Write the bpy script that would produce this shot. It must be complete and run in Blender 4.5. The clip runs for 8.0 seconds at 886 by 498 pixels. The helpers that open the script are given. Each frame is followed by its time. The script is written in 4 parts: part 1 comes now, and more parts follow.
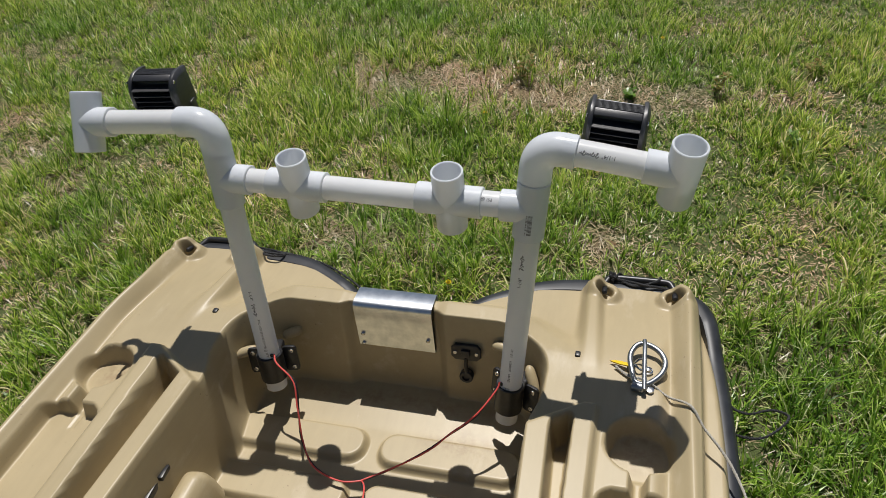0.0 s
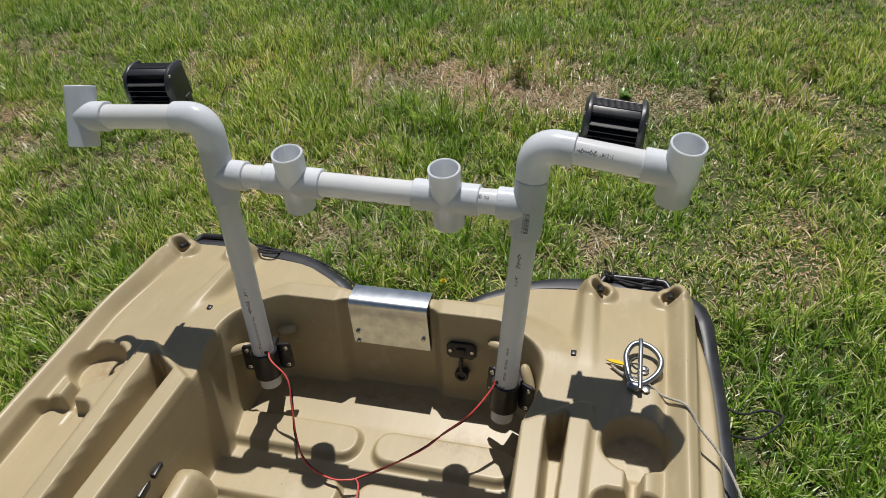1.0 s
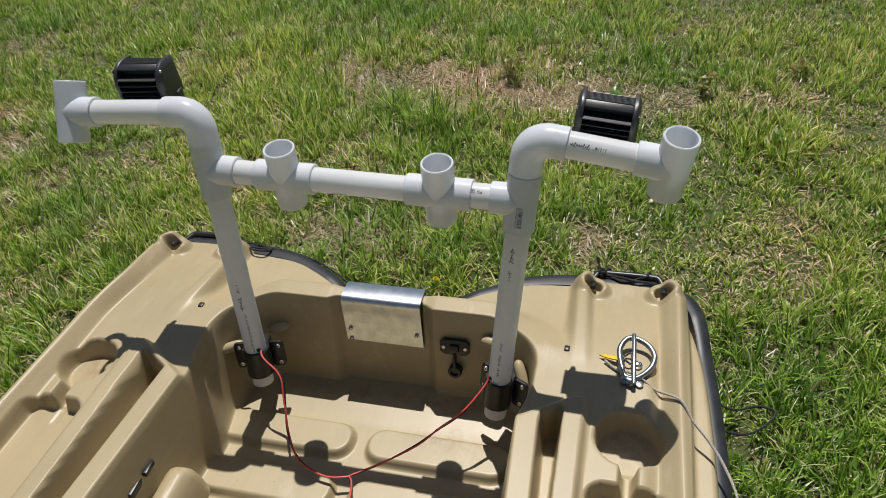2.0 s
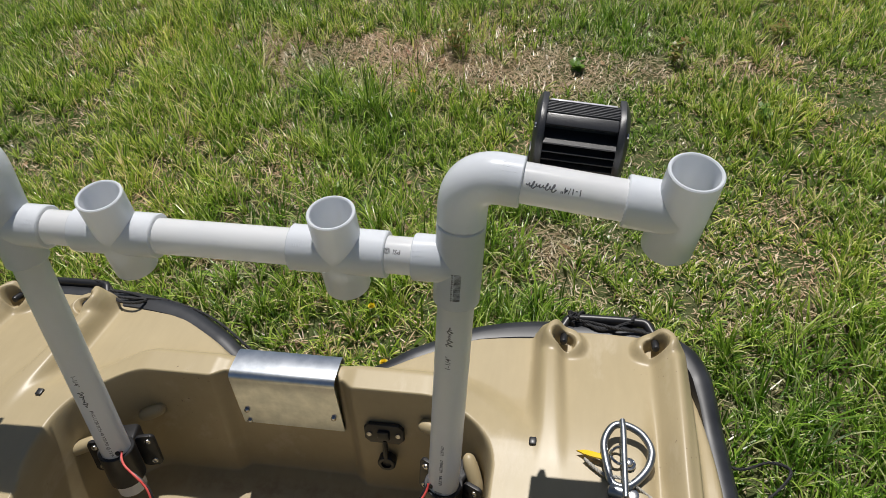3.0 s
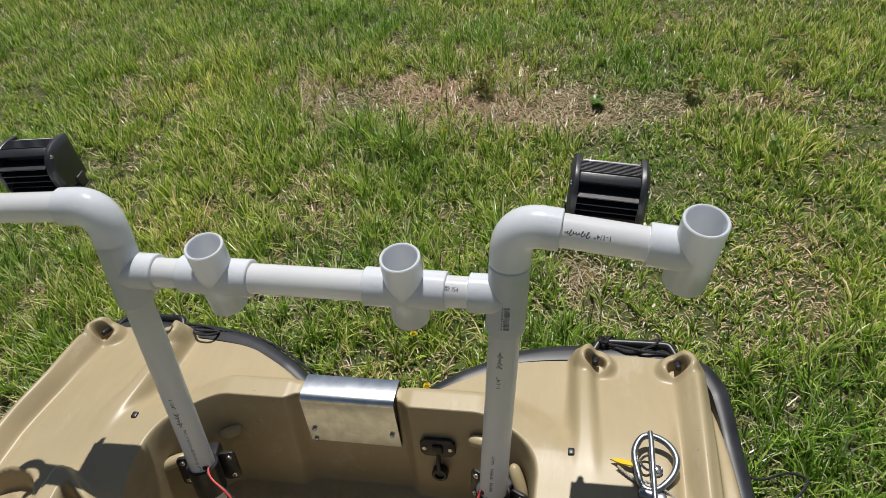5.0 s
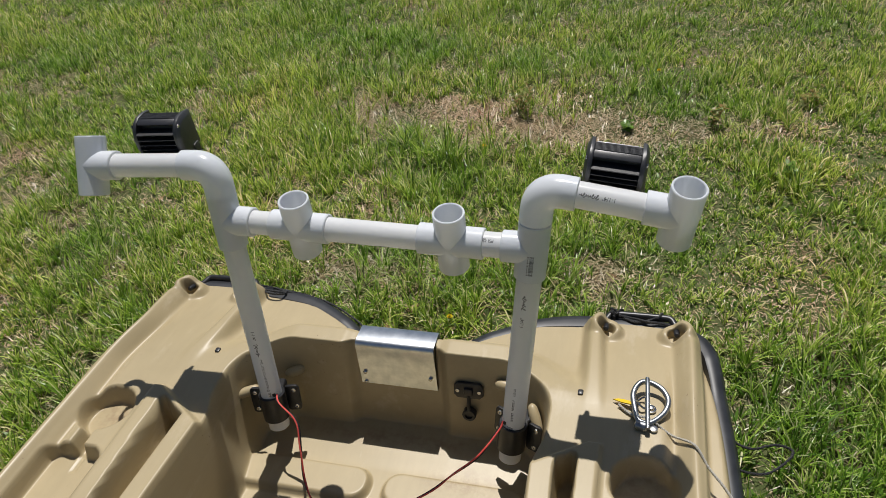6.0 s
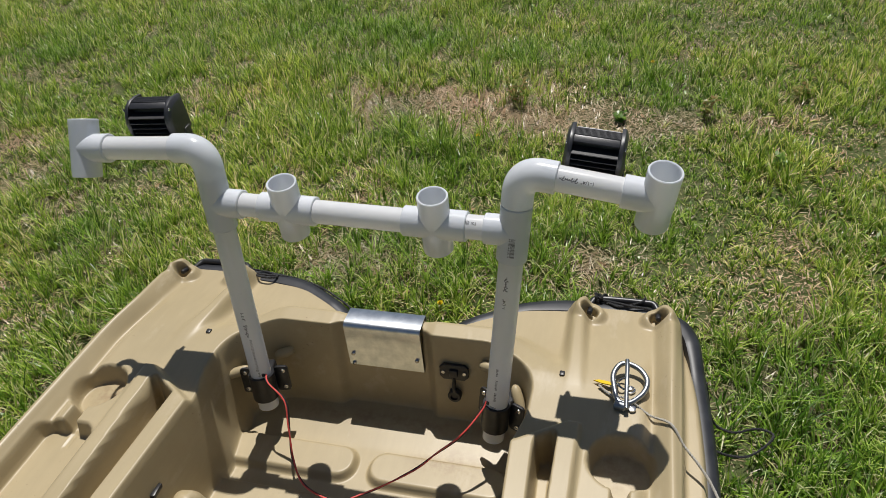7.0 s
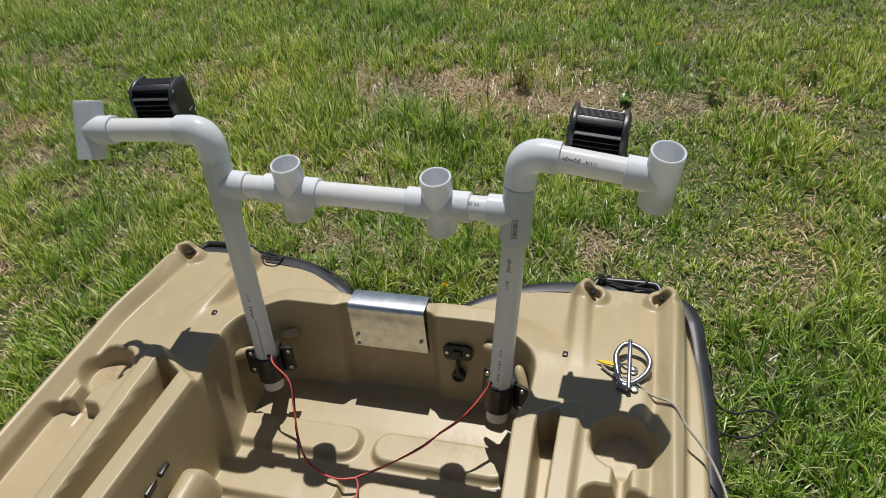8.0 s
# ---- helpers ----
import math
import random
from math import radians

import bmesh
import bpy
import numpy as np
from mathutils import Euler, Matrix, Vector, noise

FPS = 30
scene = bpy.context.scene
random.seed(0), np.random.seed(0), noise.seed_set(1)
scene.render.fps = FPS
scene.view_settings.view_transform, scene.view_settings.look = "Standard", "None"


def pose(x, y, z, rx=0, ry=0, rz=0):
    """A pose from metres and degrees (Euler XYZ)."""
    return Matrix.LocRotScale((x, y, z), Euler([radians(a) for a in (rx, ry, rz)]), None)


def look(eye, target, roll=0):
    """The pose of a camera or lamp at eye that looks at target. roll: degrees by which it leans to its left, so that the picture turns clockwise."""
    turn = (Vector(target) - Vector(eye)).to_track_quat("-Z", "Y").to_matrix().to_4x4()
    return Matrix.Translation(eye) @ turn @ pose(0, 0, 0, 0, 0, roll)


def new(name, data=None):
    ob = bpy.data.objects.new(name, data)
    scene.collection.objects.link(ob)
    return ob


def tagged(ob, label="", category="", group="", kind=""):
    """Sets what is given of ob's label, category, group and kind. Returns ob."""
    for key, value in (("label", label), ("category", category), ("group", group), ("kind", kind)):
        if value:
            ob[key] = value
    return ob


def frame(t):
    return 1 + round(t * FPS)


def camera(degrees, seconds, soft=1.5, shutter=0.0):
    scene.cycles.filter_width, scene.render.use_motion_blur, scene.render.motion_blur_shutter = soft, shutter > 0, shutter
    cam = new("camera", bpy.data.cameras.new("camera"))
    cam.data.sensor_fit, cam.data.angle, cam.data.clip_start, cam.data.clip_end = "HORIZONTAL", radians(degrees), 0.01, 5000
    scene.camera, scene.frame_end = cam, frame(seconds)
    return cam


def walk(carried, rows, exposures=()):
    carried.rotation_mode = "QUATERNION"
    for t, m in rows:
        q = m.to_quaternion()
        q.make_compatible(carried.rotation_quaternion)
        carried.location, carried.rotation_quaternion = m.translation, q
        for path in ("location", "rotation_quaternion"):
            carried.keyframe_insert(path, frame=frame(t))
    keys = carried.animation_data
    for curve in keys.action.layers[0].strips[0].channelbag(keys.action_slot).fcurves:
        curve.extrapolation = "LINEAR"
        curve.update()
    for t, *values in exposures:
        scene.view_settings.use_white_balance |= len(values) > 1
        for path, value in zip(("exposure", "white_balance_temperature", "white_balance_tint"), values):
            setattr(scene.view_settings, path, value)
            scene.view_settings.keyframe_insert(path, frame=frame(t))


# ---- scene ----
cam = camera(61.2, 8.0, soft=0.7)
PATH = [
    (0, (0.462, -0.08, 1.487), (-0.025, 1.396, 0.23), -6.5),
    (0.5, (0.46, -0.08, 1.486), (-0.021, 1.397, 0.227), -6.3),
    (1, (0.456, -0.08, 1.481), (-0.014, 1.401, 0.222), -5.7),
    (2.3, (0.454, -0.086, 1.469), (0.009, 1.441, 0.184), -5.4),
    (2.5, (0.453, -0.016, 1.468), (0.038, 1.456, 0.179), -5.7),
    (2.8, (0.441, 0.123, 1.416), (0.062, 1.629, 0.072), -5.5),
    (3, (0.423, 0.293, 1.329), (0.08, 1.74, -0.008), -5.7),
    (3.2, (0.406, 0.446, 1.203), (0.105, 1.858, -0.118), -5.3),
    (3.5, (0.382, 0.599, 1.087), (0.143, 2.037, -0.290), -4.7),
    (3.7, (0.376, 0.642, 1.055), (0.168, 2.055, -0.320), -4.3),
    (4, (0.372, 0.662, 1.035), (0.196, 2.105, -0.339), -3.8),
    (4.3, (0.365, 0.658, 1.060), (0.192, 2.060, -0.287), -3.8),
    (4.5, (0.37, 0.579, 1.127), (0.148, 2.042, -0.219), -4.7),
    (4.7, (0.385, 0.454, 1.251), (0.102, 1.907, -0.050), -5.8),
    (5, (0.41, 0.188, 1.445), (0.011, 1.671, 0.162), -7.9),
    (5.2, (0.422, 0.049, 1.486), (-0.047, 1.546, 0.247), -8.8),
    (6.5, (0.476, -0.083, 1.512), (-0.012, 1.44, 0.31), -6.4),
    (7, (0.492, -0.098, 1.511), (0.002, 1.411, 0.294), -6.4),
    (7.5, (0.499, -0.111, 1.502), (-0.002, 1.387, 0.276), -6.6),
    (8, (0.498, -0.105, 1.508), (-0.004, 1.376, 0.261), -6.9),
]
walk(cam, [(t, look(eye, target, roll)) for t, eye, target, roll in PATH])

# ---- world, sun, exposure ----
SUN_EL, SUN_AZ = 68.0, -6.8          # sun stands beyond the stern (+y), high
world = bpy.data.worlds.new("sky")
scene.world = world
world.use_nodes = True
wn = world.node_tree.nodes
sky = wn.new("ShaderNodeTexSky")
sky.sky_type = "NISHITA"
sky.sun_disc = False
sky.sun_elevation = radians(SUN_EL)
sky.sun_rotation = radians(SUN_AZ)
wn["Background"].inputs["Strength"].default_value = 0.040
world.node_tree.links.new(sky.outputs[0], wn["Background"].inputs["Color"])
sun_data = bpy.data.lights.new("sun", "SUN")
sun_data.energy, sun_data.angle, sun_data.color = 4.3, radians(0.53), (1.0, 0.965, 0.925)
sun = new("sun", sun_data)
s_el, s_az = radians(SUN_EL), radians(SUN_AZ)
SUN_DIR = Vector((math.sin(s_az) * math.cos(s_el), math.cos(s_az) * math.cos(s_el), math.sin(s_el)))
sun.matrix_world = look(SUN_DIR * 20, (0, 0, 0))


# ---- material helpers ----
def material(name):
    m = bpy.data.materials.new(name)
    m.use_nodes = True
    return m, m.node_tree.nodes, m.node_tree.links, m.node_tree.nodes["Principled BSDF"]


def noise_node(nt, links, scale, detail=4.0, rough=0.55, coord="Object", stretch=None):
    tc = nt.new("ShaderNodeTexCoord")
    n = nt.new("ShaderNodeTexNoise")
    n.inputs["Scale"].default_value, n.inputs["Detail"].default_value, n.inputs["Roughness"].default_value = scale, detail, rough
    if stretch:
        mp = nt.new("ShaderNodeMapping")
        mp.inputs["Scale"].default_value = stretch
        links.new(tc.outputs[coord], mp.inputs[0])
        links.new(mp.outputs[0], n.inputs["Vector"])
    else:
        links.new(tc.outputs[coord], n.inputs["Vector"])
    return n


def ramp(nt, links, source, stops):
    r = nt.new("ShaderNodeValToRGB")
    e = r.color_ramp.elements
    while len(e) < len(stops):
        e.new(0.5)
    for k, (pos, col) in zip(e, stops):
        k.position, k.color = pos, (*col, 1)
    links.new(source, r.inputs[0])
    return r


def mix(nt, links, a, b, fac, how="MIX"):
    m = nt.new("ShaderNodeMix")
    m.data_type, m.blend_type = "RGBA", how
    for sock, v in ((m.inputs[0], fac), (m.inputs[6], a), (m.inputs[7], b)):
        if isinstance(v, (int, float)):
            sock.default_value = v
        elif isinstance(v, tuple):
            sock.default_value = (*v, 1)
        else:
            links.new(v, sock)
    return m.outputs[2]


def bump(nt, links, b, height, strength, distance):
    bp = nt.new("ShaderNodeBump")
    bp.inputs["Strength"].default_value, bp.inputs["Distance"].default_value = strength, distance
    links.new(height, bp.inputs["Height"])
    links.new(bp.outputs[0], b.inputs["Normal"])


def simple(name, dark, light, rough, metal=0.0, scale=60.0, relief=0.15, depth=0.001, gloss_var=0.1):
    m, nt, ln, b = material(name)
    n = noise_node(nt, ln, scale)
    r = ramp(nt, ln, n.outputs[0], [(0.3, dark), (0.7, light)])
    ln.new(r.outputs[0], b.inputs["Base Color"])
    n2 = noise_node(nt, ln, scale * 0.13, 3)
    rr = nt.new("ShaderNodeMapRange")
    rr.inputs[3].default_value, rr.inputs[4].default_value = max(0.02, rough - gloss_var), min(1, rough + gloss_var)
    ln.new(n2.outputs[0], rr.inputs[0])
    ln.new(rr.outputs[0], b.inputs["Roughness"])
    b.inputs["Metallic"].default_value = metal
    if relief:
        bump(nt, ln, b, n.outputs[0], relief, depth)
    return m


def plastic_hull():
    """Sun-faded tan rotomoulded plastic: fine orange-peel, pale scuffs, dirt specks."""
    m, nt, ln, b = material("tan_hull_plastic")
    big = noise_node(nt, ln, 3.5, 5)
    base = ramp(nt, ln, big.outputs[0], [(0.3, (0.380, 0.306, 0.176)), (0.7, (0.440, 0.358, 0.214))])
    scuff = noise_node(nt, ln, 14, 7, 0.7, stretch=(1, 0.35, 1))
    sc = ramp(nt, ln, scuff.outputs[0], [(0.58, (0, 0, 0)), (0.74, (1, 1, 1))])
    pale = mix(nt, ln, base.outputs[0], (0.53, 0.45, 0.32), 0.0)
    mm = pale.node
    f = nt.new("ShaderNodeMath")
    f.operation = "MULTIPLY"
    f.inputs[1].default_value = 0.6
    ln.new(sc.outputs[0], f.inputs[0])
    ln.new(f.outputs[0], mm.inputs[0])
    speck = noise_node(nt, ln, 170, 2, 0.5)
    sp = ramp(nt, ln, speck.outputs[0], [(0.70, (0, 0, 0)), (0.76, (1, 1, 1))])
    clump = noise_node(nt, ln, 6, 3)
    cr = ramp(nt, ln, clump.outputs[0], [(0.55, (0, 0, 0)), (0.7, (1, 1, 1))])
    both = nt.new("ShaderNodeMath")
    both.operation = "MULTIPLY"
    ln.new(sp.outputs[0], both.inputs[0])
    ln.new(cr.outputs[0], both.inputs[1])
    dirty = mix(nt, ln, pale, (0.16, 0.11, 0.06), both.outputs[0])
    # mud stains dried on the well floor and in the cups
    tc = nt.new("ShaderNodeTexCoord")
    total = None
    for cx, cy, cz, rx, ry, rz in ((0.17, 0.775, 0.26, 0.11, 0.05, 0.05), (0.502, 0.70, 0.418, 0.06, 0.06, 0.012), (-0.502, 0.70, 0.418, 0.06, 0.06, 0.012), (0.0, 0.86, 0.26, 0.3, 0.03, 0.04), (-0.39, 0.6, 0.40, 0.03, 0.3, 0.03)):
        mp = nt.new("ShaderNodeMapping")
        mp.vector_type = "TEXTURE"
        mp.inputs["Location"].default_value, mp.inputs["Scale"].default_value = (cx, cy, cz), (rx, ry, rz)
        ln.new(tc.outputs["Object"], mp.inputs[0])
        ln_ = nt.new("ShaderNodeVectorMath")
        ln_.operation = "LENGTH"
        ln.new(mp.outputs[0], ln_.inputs[0])
        mr = nt.new("ShaderNodeMapRange")
        mr.inputs[1].default_value, mr.inputs[2].default_value, mr.inputs[3].default_value, mr.inputs[4].default_value = 0.3, 1.0, 1.0, 0.0
        ln.new(ln_.outputs["Value"], mr.inputs[0])
        if total is None:
            total = mr.outputs[0]
        else:
            mxm = nt.new("ShaderNodeMath")
            mxm.operation = "MAXIMUM"
            ln.new(total, mxm.inputs[0])
            ln.new(mr.outputs[0], mxm.inputs[1])
            total = mxm.outputs[0]
    mud = noise_node(nt, ln, 48, 6, 0.7)
    mudr = ramp(nt, ln, mud.outputs[0], [(0.42, (0, 0, 0)), (0.62, (1, 1, 1))])
    mm2 = nt.new("ShaderNodeMath")
    mm2.operation = "MULTIPLY"
    ln.new(total, mm2.inputs[0])
    ln.new(mudr.outputs[0], mm2.inputs[1])
    m3 = nt.new("ShaderNodeMath")
    m3.operation = "MULTIPLY"
    m3.inputs[1].default_value = 0.6
    ln.new(mm2.outputs[0], m3.inputs[0])
    muddy = mix(nt, ln, dirty, (0.27, 0.18, 0.10), m3.outputs[0])
    # fine rubbed streaks along the boat
    rub = noise_node(nt, ln, 60, 5, 0.65, stretch=(1, 0.12, 1))
    rubr = ramp(nt, ln, rub.outputs[0], [(0.35, (0.97, 0.97, 0.97)), (0.65, (1.02, 1.02, 1.02))])
    ln.new(mix(nt, ln, muddy, rubr.outputs[0], 1.0, "MULTIPLY"), b.inputs["Base Color"])
    rr = nt.new("ShaderNodeMapRange")
    rr.inputs[3].default_value, rr.inputs[4].default_value = 0.33, 0.50
    ln.new(scuff.outputs[0], rr.inputs[0])
    ln.new(rr.outputs[0], b.inputs["Roughness"])
    peel = noise_node(nt, ln, 420, 2)
    bump(nt, ln, b, peel.outputs[0], 0.10, 0.0006)
    return m


def pvc(name, low, high):
    m, nt, ln, b = material(name)
    n = noise_node(nt, ln, 9, 5)
    r = ramp(nt, ln, n.outputs[0], [(0.3, low), (0.65, high)])
    grime = noise_node(nt, ln, 55, 6, 0.7)
    g = ramp(nt, ln, grime.outputs[0], [(0.66, (0, 0, 0)), (0.78, (1, 1, 1))])
    f = nt.new("ShaderNodeMath")
    f.operation = "MULTIPLY"
    f.inputs[1].default_value = 0.35
    ln.new(g.outputs[0], f.inputs[0])
    ln.new(mix(nt, ln, r.outputs[0], (0.45, 0.43, 0.40), f.outputs[0]), b.inputs["Base Color"])
    b.inputs["Roughness"].default_value = 0.20
    b.inputs["Subsurface Weight"].default_value = 0.0
    b.inputs["Subsurface Radius"].default_value = (1.0, 0.97, 0.9)
    b.inputs["Subsurface Scale"].default_value = 0.012
    fine = noise_node(nt, ln, 260, 2)
    bump(nt, ln, b, fine.outputs[0], 0.05, 0.0004)
    t = nt.new("ShaderNodeBsdfTranslucent")
    t.inputs[0].default_value = (0.95, 0.945, 0.93, 1)
    sh = nt.new("ShaderNodeMixShader")
    sh.inputs[0].default_value = 0.30
    ln.new(b.outputs[0], sh.inputs[1])
    ln.new(t.outputs[0], sh.inputs[2])
    ln.new(sh.outputs[0], nt["Material Output"].inputs[0])
    return m


def blade_material(name, cols, trans):
    """Grass: each blade its own tint, thin enough to let light through."""
    m, nt, ln, b = material(name)
    geo = nt.new("ShaderNodeNewGeometry")
    r = ramp(nt, ln, geo.outputs["Random Per Island"], cols)
    big = noise_node(nt, ln, 1.3, 3)
    tint = ramp(nt, ln, big.outputs[0], [(0.36, (0.74, 0.88, 0.66)), (0.64, (1.30, 1.18, 1.05))])
    col = mix(nt, ln, r.outputs[0], tint.outputs[0], 1.0, "MULTIPLY")
    ln.new(col, b.inputs["Base Color"])
    b.inputs["Roughness"].default_value = 0.34
    t = nt.new("ShaderNodeBsdfTranslucent")
    ln.new(col, t.inputs[0])
    sh = nt.new("ShaderNodeMixShader")
    sh.inputs[0].default_value = trans
    ln.new(b.outputs[0], sh.inputs[1])
    ln.new(t.outputs[0], sh.inputs[2])
    ln.new(sh.outputs[0], nt["Material Output"].inputs[0])
    return m


M_HULL = plastic_hull()
# the sky's blue cast is put into both base colours
M_PVC = pvc("white_pvc", (0.79, 0.83, 0.89), (0.85, 0.88, 0.93))
M_PIPE = pvc("cool_white_pvc", (0.81, 0.825, 0.85), (0.87, 0.88, 0.895))
M_RUBBER = simple("black_rubber_gunwale", (0.012, 0.013, 0.016), (0.03, 0.032, 0.037), 0.45, scale=25, relief=0.1)
M_BLACK = simple("black_plastic", (0.012, 0.012, 0.013), (0.022, 0.022, 0.024), 0.38, scale=90)
M_LAMP = simple("black_anodised_metal", (0.016, 0.016, 0.018), (0.034, 0.034, 0.038), 0.42, metal=0.0, scale=700, relief=0.45, depth=0.0004)
M_LAMP.node_tree.nodes["Principled BSDF"].inputs["Specular IOR Level"].default_value = 0.9
M_STEEL = simple("screw_steel", (0.45, 0.45, 0.45), (0.6, 0.6, 0.6), 0.25, metal=1.0, scale=200)
M_GALV = simple("galvanised_steel", (0.26, 0.28, 0.30), (0.42, 0.44, 0.46), 0.38, metal=1.0, scale=45, relief=0.25)
M_PLATE = simple("scuffed_aluminium", (0.56, 0.60, 0.64), (0.76, 0.79, 0.82), 0.29, metal=1.0, scale=55, relief=0.06, gloss_var=0.07)
M_INK = simple("black_print", (0.06, 0.06, 0.065), (0.22, 0.22, 0.23), 0.5, scale=500, relief=0)
M_RED = simple("red_wire_sheath", (0.62, 0.06, 0.05), (0.76, 0.13, 0.11), 0.4, scale=80)
M_BWIRE = simple("black_wire_sheath", (0.012, 0.012, 0.012), (0.025, 0.025, 0.025), 0.4, scale=80)
M_ROPE = simple("black_cord", (0.008, 0.008, 0.009), (0.03, 0.03, 0.032), 0.7, scale=900, relief=0.8, depth=0.001)
M_GREYROPE = simple("grey_cord", (0.28, 0.26, 0.22), (0.55, 0.52, 0.45), 0.75, scale=700, relief=0.8, depth=0.001)
M_YELLOW = simple("yellow_tag", (0.75, 0.48, 0.01), (0.85, 0.58, 0.02), 0.45, scale=40)
M_LENS = simple("lamp_lens", (0.5, 0.5, 0.52), (0.7, 0.7, 0.72), 0.1, relief=0)
M_GREEN = blade_material("grass_blade", [(0.0, (0.055, 0.120, 0.016)), (0.3, (0.17, 0.30, 0.035)), (0.60, (0.40, 0.55, 0.080)), (0.82, (0.62, 0.72, 0.18)), (0.90, (0.78, 0.70, 0.42)), (1.0, (0.90, 0.80, 0.58))], 0.40)
M_STRAW = blade_material("dry_straw", [(0.0, (0.24, 0.15, 0.095)), (0.5, (0.46, 0.335, 0.235)), (1.0, (0.68, 0.54, 0.41))], 0.2)
M_DEAD = blade_material("dead_leaf", [(0.0, (0.24, 0.12, 0.06)), (0.6, (0.42, 0.27, 0.16)), (1.0, (0.60, 0.47, 0.34))], 0.2)
M_WEED = blade_material("weed_leaf", [(0.0, (0.10, 0.20, 0.03)), (1.0, (0.24, 0.38, 0.07))], 0.45)
M_REDLEAF = blade_material("reddish_leaf", [(0.0, (0.32, 0.17, 0.07)), (0.5, (0.36, 0.30, 0.10)), (1.0, (0.30, 0.40, 0.10))], 0.45)
M_PETAL = blade_material("yellow_petal", [(0.0, (0.75, 0.50, 0.01)), (1.0, (0.85, 0.62, 0.03))], 0.2)


# ---- mesh helpers ----
def part(name, bm, mat, parent=None, label="", smooth=True):
    me = bpy.data.meshes.new(name)
    bm.normal_update()
    bm.to_mesh(me)
    bm.free()
    me.materials.append(mat)
    if smooth:
        for p in me.polygons:
            p.use_smooth = True
        me.set_sharp_from_angle(angle=radians(38))
    ob = new(name, me)
    if parent:
        ob.parent = parent
    if label:
        ob["label"] = label
    return ob


def thing(name, at, label, category, group=""):
    e = new(name)
    e.empty_display_size = 0.05
    e.location = at
    return tagged(e, label, category, group)


def put(ob, at):
    """Moves a part under a thing whose Empty stands at 'at', so that its mesh stays where it was built."""
    ob.location = -Vector(at)
    return ob


def axes(d):
    d = Vector(d).normalized()
    a = d.cross(Vector((0, 0, 1)) if abs(d.z) < 0.9 else Vector((1, 0, 0))).normalized()
    return d, a, d.cross(a)


def ring(bm, c, a, b, r, n):
    return [bm.verts.new(Vector(c) + r * (math.cos(2 * math.pi * i / n) * a + math.sin(2 * math.pi * i / n) * b)) for i in range(n)]


def bridge(bm, r1, r2):
    n = len(r1)
    for i in range(n):
        bm.faces.new((r1[i], r1[(i + 1) % n], r2[(i + 1) % n], r2[i]))


def lathe(bm, c, d, profile, n=40, closed=False):
    """Rings of (along, radius) about the axis d through c."""
    d, a, b = axes(d)
    rings = [ring(bm, Vector(c) + d * t, a, b, r, n) for t, r in profile]
    for r1, r2 in zip(rings, rings[1:]):
        bridge(bm, r1, r2)
    if closed:
        bm.faces.new(list(reversed(rings[0])))
        bm.faces.new(rings[-1])
    return rings


def sweep(bm, pts, radius, n=10, cap=True, twist=0.0):
    """A round bar along points; radius is a number or one for each point."""
    pts = [Vector(p) for p in pts]
    rad = radius if isinstance(radius, (list, tuple)) else [radius] * len(pts)
    rings, a = [], None
    for i, p in enumerate(pts):
        d = (pts[min(i + 1, len(pts) - 1)] - pts[max(i - 1, 0)]).normalized()
        if a is None:
            a = axes(d)[1]
        a = (a - d * a.dot(d)).normalized()
        b = d.cross(a)
        rings.append(ring(bm, p, a, b, rad[i], n))
    for r1, r2 in zip(rings, rings[1:]):
        bridge(bm, r1, r2)
    if cap:
        bm.faces.new(list(reversed(rings[0])))
        bm.faces.new(rings[-1])


def spline(pts, steps=8, closed=False):
    """Catmull-Rom through points."""
    P = [Vector(p) for p in pts]
    n = len(P)
    out = []
    for i in range(n if closed else n - 1):
        p0 = P[(i - 1) % n] if closed or i > 0 else P[0]
        p1, p2 = P[i], P[(i + 1) % n]
        p3 = P[(i + 2) % n] if closed or i + 2 < n else P[-1]
        for k in range(steps):
            t = k / steps
            out.append(0.5 * (2 * p1 + (p2 - p0) * t + (2 * p0 - 5 * p1 + 4 * p2 - p3) * t * t + (3 * p1 - p0 - 3 * p2 + p3) * t ** 3))
    if not closed:
        out.append(P[-1])
    return out


def box(bm, size, m, bevel=0.0, seg=2):
    r = bmesh.ops.create_cube(bm, size=1.0, matrix=m @ Matrix.Diagonal((*size, 1)))
    if bevel:
        es = list({e for v in r["verts"] for e in v.link_edges})
        bmesh.ops.bevel(bm, geom=es, offset=bevel, segments=seg, profile=0.5, affect="EDGES")


def frame_of(c, x, z):
    """A matrix at c whose x axis is x and whose z axis is nearest to z."""
    x = Vector(x).normalized()
    z = Vector(z)
    z = (z - x * z.dot(x)).normalized()
    y = z.cross(x)
    m = Matrix((x, y, z)).transposed().to_4x4()
    m.translation = Vector(c)
    return m


def extrude_outline(bm, outline, depth, m, bevel=0.0):
    """A flat shape of (x, y) points, depth thick along z, laid by m."""
    lo = [bm.verts.new(m @ Vector((x, y, 0))) for x, y in outline]
    hi = [bm.verts.new(m @ Vector((x, y, depth))) for x, y in outline]
    n = len(lo)
    fs = [bm.faces.new(list(reversed(lo))), bm.faces.new(hi)]
    for i in range(n):
        bm.faces.new((lo[i], lo[(i + 1) % n], hi[(i + 1) % n], hi[i]))
    if bevel:
        es = list({e for f in fs for e in f.edges})
        bmesh.ops.bevel(bm, geom=es, offset=bevel, segments=2, profile=0.5, affect="EDGES")


